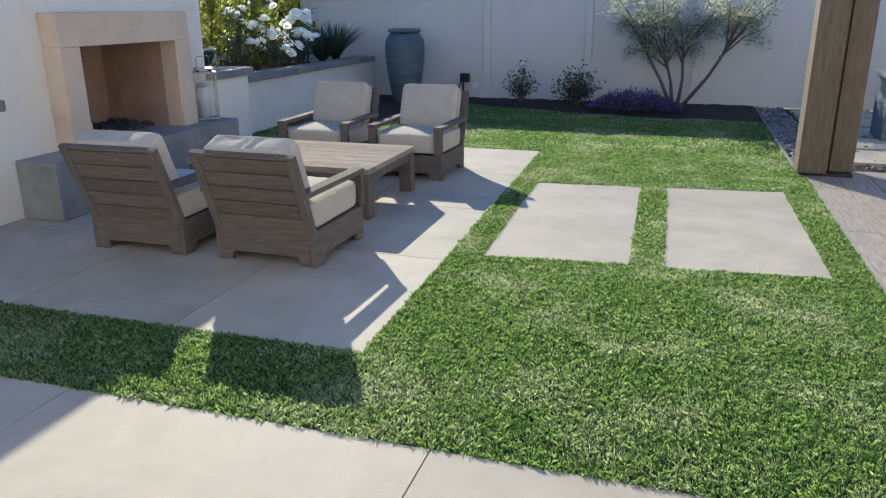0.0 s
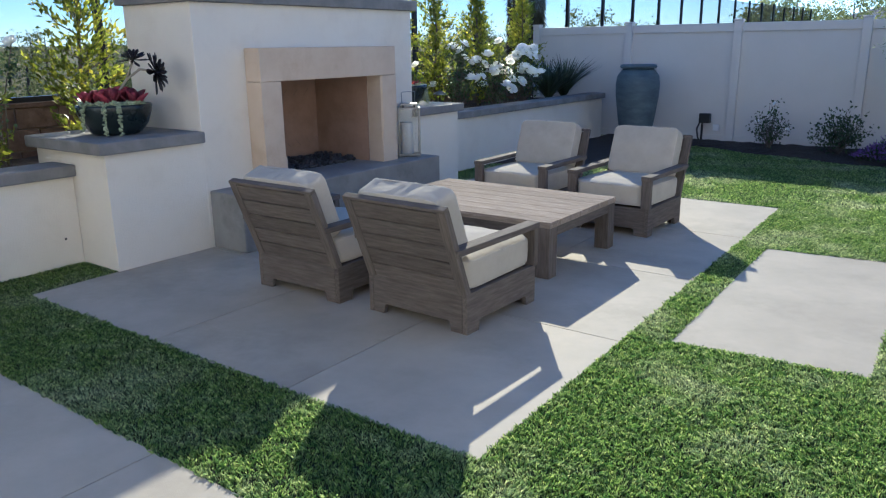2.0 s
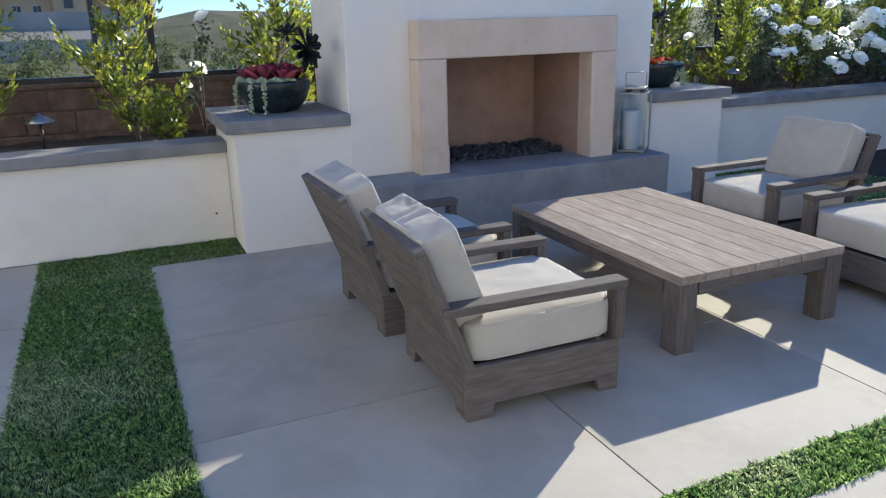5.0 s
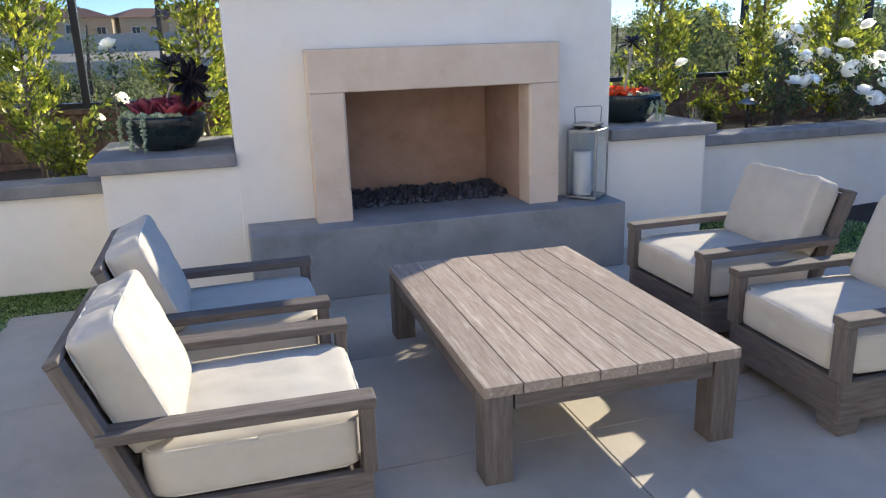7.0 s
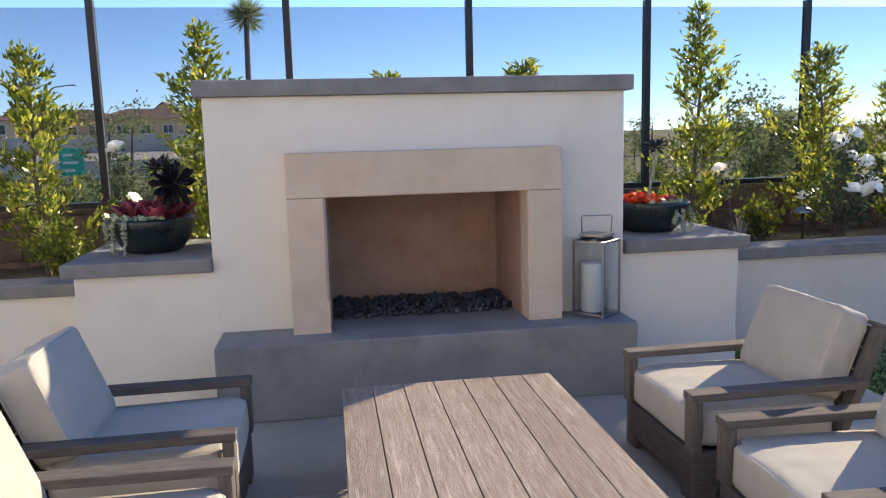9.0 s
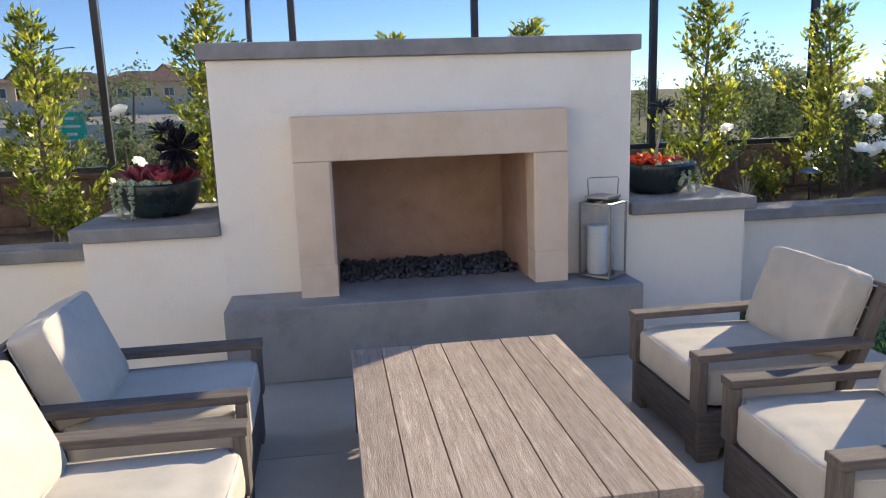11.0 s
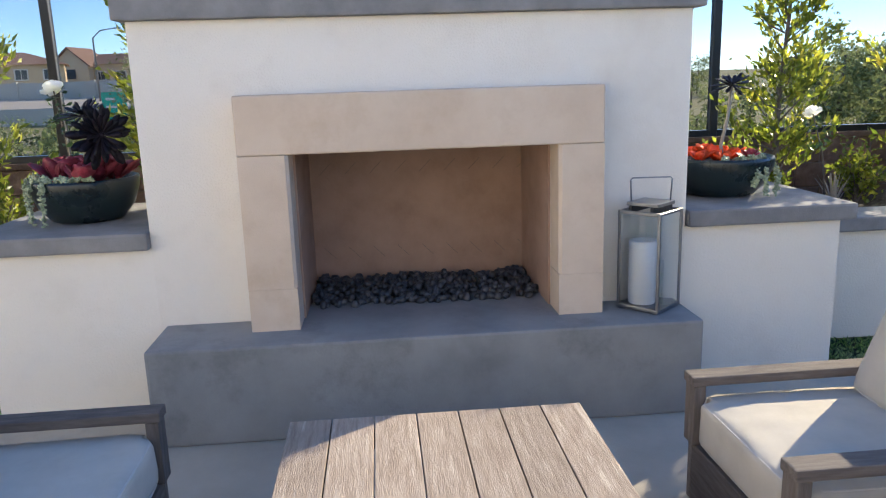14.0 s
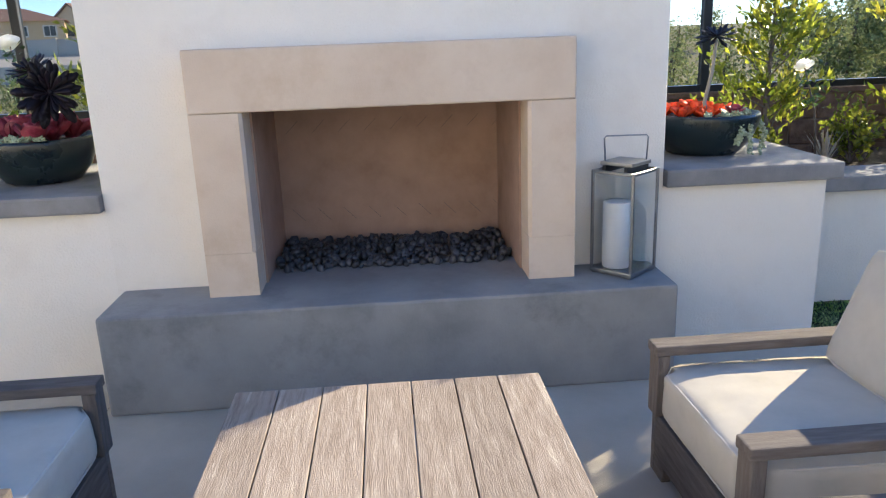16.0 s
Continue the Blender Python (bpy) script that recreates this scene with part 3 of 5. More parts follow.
def lounge_chair(at):
    c = thing("lounge_chair", "weathered teak lounge chair with oatmeal cushions on patio", "lounge chair", at, group="lounge chairs round the table")
    W, BY, FYY = 0.385, -0.375, 0.385
    # sides cut out below between two feet
    for s in (-1, 1):
        a, b = s * W, s * (W - 0.035)
        x0, x1 = min(a, b), max(a, b)
        prof = [(BY, 0), (BY + 0.12, 0), (BY + 0.135, 0.065), (FYY - 0.115, 0.065), (FYY - 0.10, 0), (FYY, 0), (FYY, 0.25), (BY, 0.25)]
        part("side_panel", extrude_profile(prof, "x", x0, x1, 0.003), TEAK_Y, c)
    for y0, y1, top in ((BY, BY + 0.035, 0.248), (FYY - 0.035, FYY, 0.248)):
        prof = [(-W + 0.036, 0.001), (-W + 0.12, 0.001), (-W + 0.135, 0.065), (W - 0.135, 0.065), (W - 0.12, 0.001), (W - 0.036, 0.001), (W - 0.036, top), (-W + 0.036, top)]
        part("apron", extrude_profile(prof, "y", y0, y1, 0.003), TEAK, c)
    part("seat_deck", box(-W + 0.036, W - 0.036, BY + 0.036, FYY - 0.036, 0.20, 0.232), TEAK, c)
    # leaning back: two stiles, five slats
    lean = pose(0, BY + 0.046, 0.245, 21)
    back = part("backrest", box(-W + 0.001, -W + 0.065, -0.045, 0.0, 0.0, 0.572, 0.004), TEAK_Z, c, at=lean)
    part("stile", box(W - 0.065, W - 0.001, -0.045, 0.0, 0.0, 0.572, 0.004), TEAK_Z, back)
    for k in range(5):
        z0 = 0.012 + k * 0.112
        part("slat", box(-W + 0.066, W - 0.066, -0.042, -0.014, z0, z0 + 0.102, 0.003, 1), TEAK, back)
    part("top_rail", box(-W + 0.002, W - 0.002, -0.047, 0.0, 0.5725, 0.592, 0.005), TEAK, back)
    for s in (-1, 1):
        a, b = s * (W + 0.015), s * (W - 0.075)
        x0, x1 = min(a, b), max(a, b)
        part("armrest", box(x0, x1, -0.475, 0.408, 0.496, 0.534, 0.006), TEAK_Y, c)
        part("arm_post", box(x0 + 0.004, x1 - 0.004, 0.352, 0.400, 0.251, 0.495, 0.005), TEAK_Z, c)
    # the seat cushion overhangs the side panels and is notched round the arm posts
    bm = cushion(0.735, 0.755, 0.19, 10.0, 26, 0.016, 0.006, 3)
    for v in bm.verts:
        if abs(v.co.x) > 0.29 and v.co.y > 0.325:
            v.co.y = 0.325 + 0.06 * (v.co.y - 0.325)
    seat = part("seat_cushion", bm, FABRIC, c, at=pose(0, 0.012, 0.350, 0.8), smooth=True)
    for z in (0.081, -0.081):
        bm = bmesh.new()
        welt(0.735, 0.755, 0.19, z, 0.0045, bm, 10.0)
        for v in bm.verts:
            if abs(v.co.x) > 0.29 and v.co.y > 0.325:
                v.co.y = 0.325 + 0.06 * (v.co.y - 0.325)
        part("seat_piping", bm, PIPING, seat, smooth=True)
    bc = part("back_cushion", pucker(cushion(0.63, 0.455, 0.17, 12.0, 26, 0.020, 0.008, 9)), FABRIC, c,
              at=pose(0, -0.383, 0.632, 90 + 21), smooth=True)
    for z in (0.075, -0.075):
        bm = bmesh.new()
        welt(0.63, 0.455, 0.17, z, 0.0045, bm, 12.0)
        part("back_piping", bm, PIPING, bc, smooth=True)
    return c


chair = lounge_chair(pose(-2.605, 4.64, 0, 0, 0, -1.5))
copy_thing(chair, pose(-3.625, 4.615, 0, 0, 0, 0.5))
copy_thing(chair, pose(-3.632, 7.42, 0, 0, 0, 180.5))
copy_thing(chair, pose(-2.595, 7.40, 0, 0, 0, 178.5))

table = thing("coffee_table", "low weathered teak coffee table with seven planks", "coffee table", pose(-3.195, 6.032, 0))
LX, LY, TZ = 0.845, 0.565, 0.42
pw = 2 * LY / 7
for k in range(7):
    part("plank", box(-LX, LX, -LY + k * pw + 0.0025, -LY + (k + 1) * pw - 0.0025, TZ - 0.045, TZ, 0.003), TABLE_TEAK, table)
for sx in (-1, 1):
    for sy in (-1, 1):
        x0, x1 = sorted((sx * LX, sx * (LX - 0.125)))
        y0, y1 = sorted((sy * LY, sy * (LY - 0.125)))
        part("leg", box(x0 + 0.004, x1 - 0.004, y0 + 0.004, y1 - 0.004, 0, TZ - 0.046, 0.006), TEAK_Z, table)
for s in (-1, 1):
    y0, y1 = sorted((s * (LY - 0.008), s * (LY - 0.045)))
    part("apron", box(-LX + 0.13, LX - 0.13, y0, y1, TZ - 0.115, TZ - 0.046, 0.003), TEAK, table)
    x0, x1 = sorted((s * (LX - 0.008), s * (LX - 0.045)))
    part("apron", box(x0, x1, -LY + 0.13, LY - 0.13, TZ - 0.115, TZ - 0.046, 0.003), TEAK_Y, table)

lantern = thing("lantern", "steel and glass lantern standing on the hearth", "lantern", pose(-5.012, 7.222, 0.485, 0, 0, 41))
H0, H1, R = 0.012, 0.52, 0.118
part("base", box(-R, R, -R, R, 0.008, 0.026, 0.003), STEEL, lantern)
for sx in (-1, 1):
    for sy in (-1, 1):
        part("foot", box(sx * (R - 0.02) - 0.012, sx * (R - 0.02) + 0.012, sy * (R - 0.02) - 0.012, sy * (R - 0.02) + 0.012, 0.0, 0.008), STEEL, lantern)
        part("corner_bar", box(sx * (R - 0.007) - 0.007, sx * (R - 0.007) + 0.007, sy * (R - 0.007) - 0.007, sy * (R - 0.007) + 0.007, 0.0265, H1, 0.002, 1), STEEL, lantern)
for s in (-1, 1):
    part("top_bar", box(-R + 0.0145, R - 0.0145, s * (R - 0.007) - 0.007, s * (R - 0.007) + 0.007, H1 - 0.016, H1, 0.002, 1), STEEL, lantern)
    part("top_bar", box(s * (R - 0.007) - 0.007, s * (R - 0.007) + 0.007, -R + 0.0145, R - 0.0145, H1 - 0.016, H1, 0.002, 1), STEEL, lantern)
    pane = part("glass", box(-R + 0.015, R - 0.015, s * (R - 0.008) - 0.0015, s * (R - 0.008) + 0.0015, 0.0265, H1 - 0.0165), LANTERN_GLASS, lantern)
    pane.visible_shadow = False
    pane = part("glass", box(s * (R - 0.008) - 0.0015, s * (R - 0.008) + 0.0015, -R + 0.015, R - 0.015, 0.0265, H1 - 0.0165), LANTERN_GLASS, lantern)
    pane.visible_shadow = False
    part("spacer", box(s * 0.06 - 0.008, s * 0.06 + 0.008, -R + 0.02, R - 0.02, H1 - 0.012, H1 + 0.022), BLACK_METAL, lantern)
part("lid", box(-0.088, 0.088, -0.088, 0.088, H1 + 0.022, H1 + 0.04, 0.003), STEEL, lantern)
bm = bmesh.new()
tube(bm, [(0.07, 0.07, H1 + 0.03), (0.075, 0.075, H1 + 0.15), (0.068, 0.068, H1 + 0.16), (-0.068, -0.068, H1 + 0.16), (-0.075, -0.075, H1 + 0.15), (-0.07, -0.07, H1 + 0.03)], [0.004] * 6, 6)
part("handle", bm, STEEL, lantern, smooth=True)
candle = part("candle", lathe([(0.066, 0.0), (0.07, 0.006), (0.07, 0.325), (0.066, 0.332), (0.045, 0.328), (0.0, 0.332)][:5], 36), WAX, None, smooth=True, at=pose(-5.02, 7.19, 0.5115))
tagged(candle, "thick white pillar candle standing inside the lantern", "candle")


# ---- lawn ----
def on_paving(x, y):
    """True where paving covers the lawn; arrays."""
    k = (y - 3.16) / 5.73
    covered = (y > 3.17) & (y < 8.88) & (x < -1.435 - 0.125 * k) & (x > -5.17)
    covered |= (y > 3.83) & (y < 8.34) & (x < -5.14)
    for (ax, ay), (bx, by), (cx, cy), (dx, dy) in PADS:
        u = (y - ay) / (dy - ay)
        lo, hi = ax + (dx - ax) * u, bx + (cx - bx) * u
        w = (x - ax) / (bx - ax)
        covered |= (x > lo + 0.006) & (x < hi - 0.006) & (y > ay + (by - ay) * w + 0.006) & (y < dy + (cy - dy) * w - 0.006)
    covered |= y > bed_front(x) - 0.04
    return covered


def blades(name, x0, x1, y0, y1, density, height, width, seed):
    rng = np.random.default_rng(seed)
    n = int((x1 - x0) * (y1 - y0) * density)
    x, y = rng.uniform(x0, x1, n), rng.uniform(y0, y1, n)
    keep = ~on_paving(x, y)
    x, y = x[keep], y[keep]
    n = len(x)
    cell = 0.034
    cx, cy = np.floor(x / cell), np.floor(y / cell)
    tuft = np.modf(np.abs(np.sin(cx * 12.9898 + cy * 78.233) * 43758.5453))[0]
    ux, uy = x / cell - cx - 0.5, y / cell - cy - 0.5
    near = np.clip(1.15 - 1.3 * (ux * ux + uy * uy), 0.45, 1.0)
    h = height * rng.uniform(0.55, 1.15, n) * (0.62 + 0.7 * tuft) * near
    a = rng.uniform(0, 2 * np.pi, n)
    lean = rng.uniform(0.3, 1.5, n) * h
    swirl = 6.283 * tuft + 1.1 * np.sin(x * 2.1 + y * 1.3) + rng.normal(0, 0.9, n)
    dx, dy = np.cos(swirl) * lean, np.sin(swirl) * lean
    w = width * rng.uniform(0.7, 1.3, n)
    sx, sy = -np.sin(a) * w / 2, np.cos(a) * w / 2
    z0 = np.full(n, -0.008)
    b0 = np.stack([x - sx, y - sy, z0], 1)
    b1 = np.stack([x + sx, y + sy, z0], 1)
    mid = np.stack([x + dx * 0.4 + sx * 0.8, y + dy * 0.4 + sy * 0.8, h * 0.62], 1)
    tip = np.stack([x + dx, y + dy, h], 1)
    verts = np.stack([b0, b1, mid, tip], 1).reshape(-1, 3)
    return array_mesh(name, verts, np.arange(n)[:, None] * 4 + np.array([[0, 1, 2, 3]]))


tagged(mesh_part("lawn_near", blades("lawn_near", -1.6, 1.27, 2.43, 5.6, 30000, 0.0165, 0.0048, 11), BLADE), "short dense bright green lawn grass", "grass", kind="stuff")
tagged(mesh_part("lawn_middle", blades("lawn_middle", -1.7, 1.27, 5.6, 9.2, 20000, 0.0165, 0.0062, 12), BLADE), "short dense bright green lawn grass", "grass", kind="stuff")
tagged(mesh_part("lawn_far", blades("lawn_far", -5.62, 1.22, 8.3, 13.3, 6000, 0.020, 0.012, 13), BLADE), "short dense bright green lawn grass", "grass", kind="stuff")
tagged(mesh_part("lawn_strip", blades("lawn_strip", -5.63, -1.6, 2.43, 3.84, 24000, 0.0165, 0.0048, 14), BLADE), "strip of short green lawn along the patio", "grass", kind="stuff")


# ---- plants ----
def shrub_tree(at, height, spread, seed, count=2100, lobes=0):
    """A young upright evergreen: thin trunk, rising twigs, many glossy leaves."""
    rng = np.random.default_rng(seed)
    t = thing("evergreen_tree", "young upright evergreen tree with glossy yellow-green leaves", "tree", at, group="evergreens along the glass fence")
    bm = bmesh.new()
    trunk = [(0.02 * math.sin(k * 1.3 + seed), 0.02 * math.cos(k * 1.7 + seed), height * 0.96 * k / 6) for k in range(7)]
    tube(bm, trunk, [0.02 * (1 - 0.8 * k / 6) + 0.003 for k in range(7)], 7)
    part("trunk", bm, BARK, t, smooth=True)
    bm = bmesh.new()
    cs, ws = [], []
    twigs = 50
    for k in range(twigs):
        f = (k + rng.uniform(0, 1)) / twigs
        z = height * (0.04 + 0.90 * f)
        a = k * 2.4 + rng.uniform(-0.5, 0.5)
        shape = 0.55 + 0.55 * math.sin(math.pi * min(1, (f + 0.12) * 0.85)) ** 0.8
        reach = spread * shape * (1 - f) ** 0.55 * rng.uniform(0.25, 1.35) + 0.03
        rise = rng.uniform(0.5, 1.2) * reach
        if lobes and k % 9 == 0 and f < 0.6:
            reach, rise = min(reach * 1.6, spread * 1.5), reach * 1.5
        s = Vector((0, 0, z))
        e = Vector((math.cos(a) * reach, math.sin(a) * reach, z + rise))
        m = (s + e) / 2 - Vector((0, 0, 0.15 * reach))
        tube(bm, [s, m, e], [0.007, 0.005, 0.002], 4)
        per = int(count / twigs * (0.5 + reach / spread))
        u = rng.uniform(0.25, 1.05, per)[:, None]
        p = np.array(s) * (1 - u) ** 2 + 2 * np.array(m) * u * (1 - u) + np.array(e) * u ** 2
        cs.append(p + rng.normal(0, 0.03, (per, 3)))
        d = np.array(e - s)[None, :] / max(reach, 0.05) + rng.normal(0, 0.75, (per, 3)) + np.array([[0, 0, 0.4]])
        ws.append(d)
    part("twig_frame", bm, BARK, t)
    mesh_part("crown", leaves("crown", np.concatenate(cs), np.concatenate(ws), 0.066, 0.027, rng), LEAF, t)
    return t


TREES = [(-6.45, 0.6, 1.75, 0.36), (-6.45, 2.0, 1.7, 0.34), (-6.45, 3.22, 1.85, 0.33), (-6.5, 4.50, 2.02, 0.32), (-6.5, 5.98, 1.60, 0.3), (-6.45, 7.12, 1.70, 0.3),
         (-6.43, 8.66, 2.16, 0.33), (-6.75, 10.05, 1.86, 0.34), (-6.45, 10.72, 1.72, 0.31), (-6.6, 12.3, 1.75, 0.33)]
for k, (x, y, h, r) in enumerate(TREES):
    shrub_tree(pose(x, y, 0.68, 0, 0, 40 * k), h, r, 100 + k, lobes=k % 2 == 0 or k in (3, 7))


def low_bush(name, label, at, r, h, count, leaf, mat, seed, flowers=0, flower_mat=None, size=0.03):
    rng = np.random.default_rng(seed)
    t = thing(name, label, "shrub", at)
    bm = bmesh.new()
    tips = []
    for k in range(26):
        a, reach = k * 2.4, r * math.sqrt((k + 0.5) / 26)
        e = Vector((math.cos(a) * reach, math.sin(a) * reach, h * (1.05 - 0.5 * (reach / r) ** 2) * rng.uniform(0.65, 1.05)))
        tube(bm, [(0, 0, 0), e * 0.5 + Vector((0, 0, 0.08 * h)), e], [0.007, 0.005, 0.002], 4)
        tips.append(e)
    part("stem_frame", bm, BARK, t)
    per = count // 26
    cs = np.concatenate([np.array(e)[None, :] * rng.uniform(0.35, 1.08, (per, 1)) + rng.normal(0, 0.16 * r, (per, 3)) for e in tips])
    cs[:, 2] = np.maximum(cs[:, 2], 0.01)
    mesh_part("foliage", leaves("foliage", cs, rng.normal(0, 1, cs.shape) + np.array([[0, 0, 0.5]]), leaf, leaf * 0.55, rng), mat, t)
    if flowers:
        for k in range(flowers):
            e = tips[int(rng.integers(len(tips)))] * rng.uniform(0.9, 1.15) + Vector(rng.normal(0, 0.1 * r, 3))
            part("bloom", rose_bloom(size * rng.uniform(0.75, 1.2), rng), flower_mat, t, at=pose(e.x, e.y, max(0.05, e.z), *rng.uniform(-50, 50, 2), rng.uniform(0, 360)), smooth=True)
    return t


def rose_bloom(r, rng):
    """Overlapping cupped petals about a centre."""
    bm = bmesh.new()
    for ring, n, tilt in ((0, 8, 8), (1, 7, 32), (2, 6, 55), (3, 5, 76)):
        for k in range(n):
            a = 360 * k / n + ring * 31 + rng.uniform(-12, 12)
            m = pose(0, 0, 0, 0, 0, a) @ pose(0, 0, 0.05 * r * ring, 0, -tilt - rng.uniform(-8, 8), 0)
            w, ln = r * (0.46 - 0.05 * ring), r * (1.0 - 0.13 * ring)
            pts = [(0, 0, 0), (ln * 0.5, -w, 0.10 * r), (ln, -w * 0.55, 0.22 * r), (ln * 1.03, w * 0.55, 0.2 * r), (ln * 0.5, w, 0.10 * r)]
            mid = bm.verts.new(m @ Vector((ln * 0.55, 0, -0.06 * r)))
            vs = [bm.verts.new(m @ Vector(p)) for p in pts]
            for i in range(5):
                bm.faces.new((vs[i], vs[(i + 1) % 5], mid))
    return bm


# white roses in the raised bed
for k, (x, y, h, n) in enumerate([(-6.25, 9.95, 0.92, 8), (-6.1, 10.7, 0.78, 16), (-6.05, 11.4, 0.82, 26)]):
    low_bush("rose_bush", "white-flowering rose bush in the raised planter", pose(x, y, 0.69, 0, 0, 50 * k), 0.34, h, 700, 0.05, DARK_LEAF, 40 + k, n, PETAL, 0.085)
# leggy roses beside the bowls


def leggy_rose(at, heads, seed):
    rng = np.random.default_rng(seed)
    t = thing("rose_bush", "leggy white rose with few leaves beside a pier", "shrub", at)
    cs = []
    for x, y, z, r in heads:
        e = Vector((x, y, z))
        bm = bmesh.new()
        m = Vector((x * 0.35, y * 0.35, z * 0.6))
        tube(bm, [(0, 0, 0), m, e], [0.008, 0.006, 0.004], 5)
        part("stem", bm, BARK, t, smooth=True)
        part("bloom", rose_bloom(r, rng), PETAL, t, at=pose(x, y, z, 20, 35, rng.uniform(0, 360)), smooth=True)
        u = rng.uniform(0.3, 0.95, (46, 1))
        cs.append(np.array(m)[None, :] * (1 - u) + np.array(e)[None, :] * u + rng.normal(0, 0.05, (46, 3)))
    cs = np.concatenate(cs)
    mesh_part("foliage", leaves("foliage", cs, rng.normal(0, 1, cs.shape), 0.045, 0.026, rng), DARK_LEAF, t)


leggy_rose(pose(-6.6, 3.8, 0.69), [(0.27, 0.05, 1.0, 0.075), (-0.21, 0.02, 0.565, 0.085), (0.1, -0.12, 0.45, 0.05)], 47)
leggy_rose(pose(-6.2, 8.9, 0.69), [(0.17, -0.24, 0.70, 0.06)], 48)
leggy_rose(pose(-6.3, 9.9, 0.69), [(0.13, -0.02, 0.86, 0.085), (0.10, 0.10, 0.95, 0.08), (0.12, 0.06, 0.76, 0.075), (0.05, 0.5, 0.72, 0.08), (0.1, 0.62, 0.66, 0.075)], 49)
# roses before the fence
low_bush("rose_bush", "sparse rose bush with one pale bloom by the fence", pose(-2.72, 13.25, 0.02), 0.30, 0.66, 420, 0.05, DARK_LEAF, 50, 3, PETAL, 0.045)
low_bush("rose_bush", "dark-leaved rose bush by the fence", pose(-1.72, 13.1, 0.02), 0.38, 0.62, 900, 0.055, DARK_LEAF, 51)
# low evergreen tufts in the planter
for k, (x, y) in enumerate([(-6.55, 9.35), (-6.2, 3.45), (-6.6, 8.2)]):
    low_bush("low_shrub", "small yellow-green shrub in dark mulch", pose(x, y, 0.69, 0, 0, 77 * k), 0.2, 0.45, 700, 0.05, LEAF, 60 + k)


def flower_mound(at, rx, ry, h, seed):
    """A low mounded groundcover covered with small flowers."""
    rng = np.random.default_rng(seed)
    t = thing("flowering_groundcover", "low mound of purple-flowering groundcover by the fence", "flower bed", at)
    n = 5200
    a, r = rng.uniform(0, 2 * np.pi, n), np.sqrt(rng.uniform(0, 1, n))
    lump = 0.75 + 0.3 * np.sin(a * 5 + 1) * np.cos(r * 7) + 0.12 * rng.normal(size=n)
    p = np.stack([rx * r * np.cos(a), ry * r * np.sin(a), h * (1 - r ** 2.4) * lump * rng.uniform(0.55, 1.05, n) + 0.02], 1)
    d = p / np.array([[rx, ry, h]]) + rng.normal(0, 0.5, (n, 3)) + np.array([[0, 0, 0.6]])
    mesh_part("foliage", leaves("foliage", p[:2200], d[:2200], 0.045, 0.02, rng), DARK_LEAF, t)
    top = p[2200:] + np.array([[0, 0, 0.03]])
    mesh_part("bloom_cover", leaves("bloom_cover", top, d[2200:], 0.032, 0.02, rng), PURPLE, t, "small violet flowers")
    return t


flower_mound(pose(-0.72, 12.62, 0.03, 0, 0, -6), 0.78, 0.36, 0.30, 71)


def olive_tree(at):
    rng = np.random.default_rng(81)
    t = thing("olive_tree", "multi-trunk olive tree with silvery leaves before the fence", "tree", at)
    cs, ws = [], []
    trunks = bmesh.new()
    limbs = bmesh.new()
    for k, (lean, turn, ln) in enumerate([(0.50, 186, 1.15), (0.10, 70, 1.15), (0.60, -6, 1.3), (0.27, 150, 1.05)]):
        a = radians(turn)
        s = Vector((0.06 * math.cos(a), 0.06 * math.sin(a), 0))
        e = Vector((lean * math.cos(a) * ln, lean * math.sin(a) * ln * 0.7, ln * 0.85))
        m = s.lerp(e, 0.5) + Vector((0.04, 0.02, -0.02))
        tube(trunks, [s, m, e], [0.034, 0.026, 0.019], 8)
        for j in range(9):
            f = rng.uniform(0.72, 1.0)
            b = s.lerp(e, f)
            a2 = rng.uniform(0, 2 * math.pi)
            reach = rng.uniform(0.35, 0.72)
            q = b + Vector((math.cos(a2) * reach + 0.25 * math.cos(a), math.sin(a2) * reach * 0.8, rng.uniform(0.25, 0.95)))
            mm = b.lerp(q, 0.5) + Vector((0, 0, 0.08))
            tube(limbs, [b, mm, q], [0.018, 0.011, 0.004], 5)
            for i in range(4):
                g = rng.uniform(0.5, 1.0)
                c = b.lerp(q, g)
                w = c + Vector(rng.normal(0, 0.17, 3)) + Vector((0, 0, 0.08))
                tube(limbs, [c, w], [0.005, 0.002], 4)
                per = 62
                u = rng.uniform(0.0, 1.1, (per, 1))
                cs.append(np.array(c)[None, :] * (1 - u) + np.array(w)[None, :] * u + rng.normal(0, 0.055, (per, 3)))
                ws.append(np.array(w - c)[None, :] * 3 + rng.normal(0, 0.8, (per, 3)))
    part("trunk", trunks, BARK, t, smooth=True)
    part("limb_frame", limbs, BARK, t)
    mesh_part("crown", leaves("crown", np.concatenate(cs), np.concatenate(ws), 0.058, 0.017, rng), OLIVE_LEAF, t)
    return t


olive_tree(pose(-0.08, 13.1, 0.02))


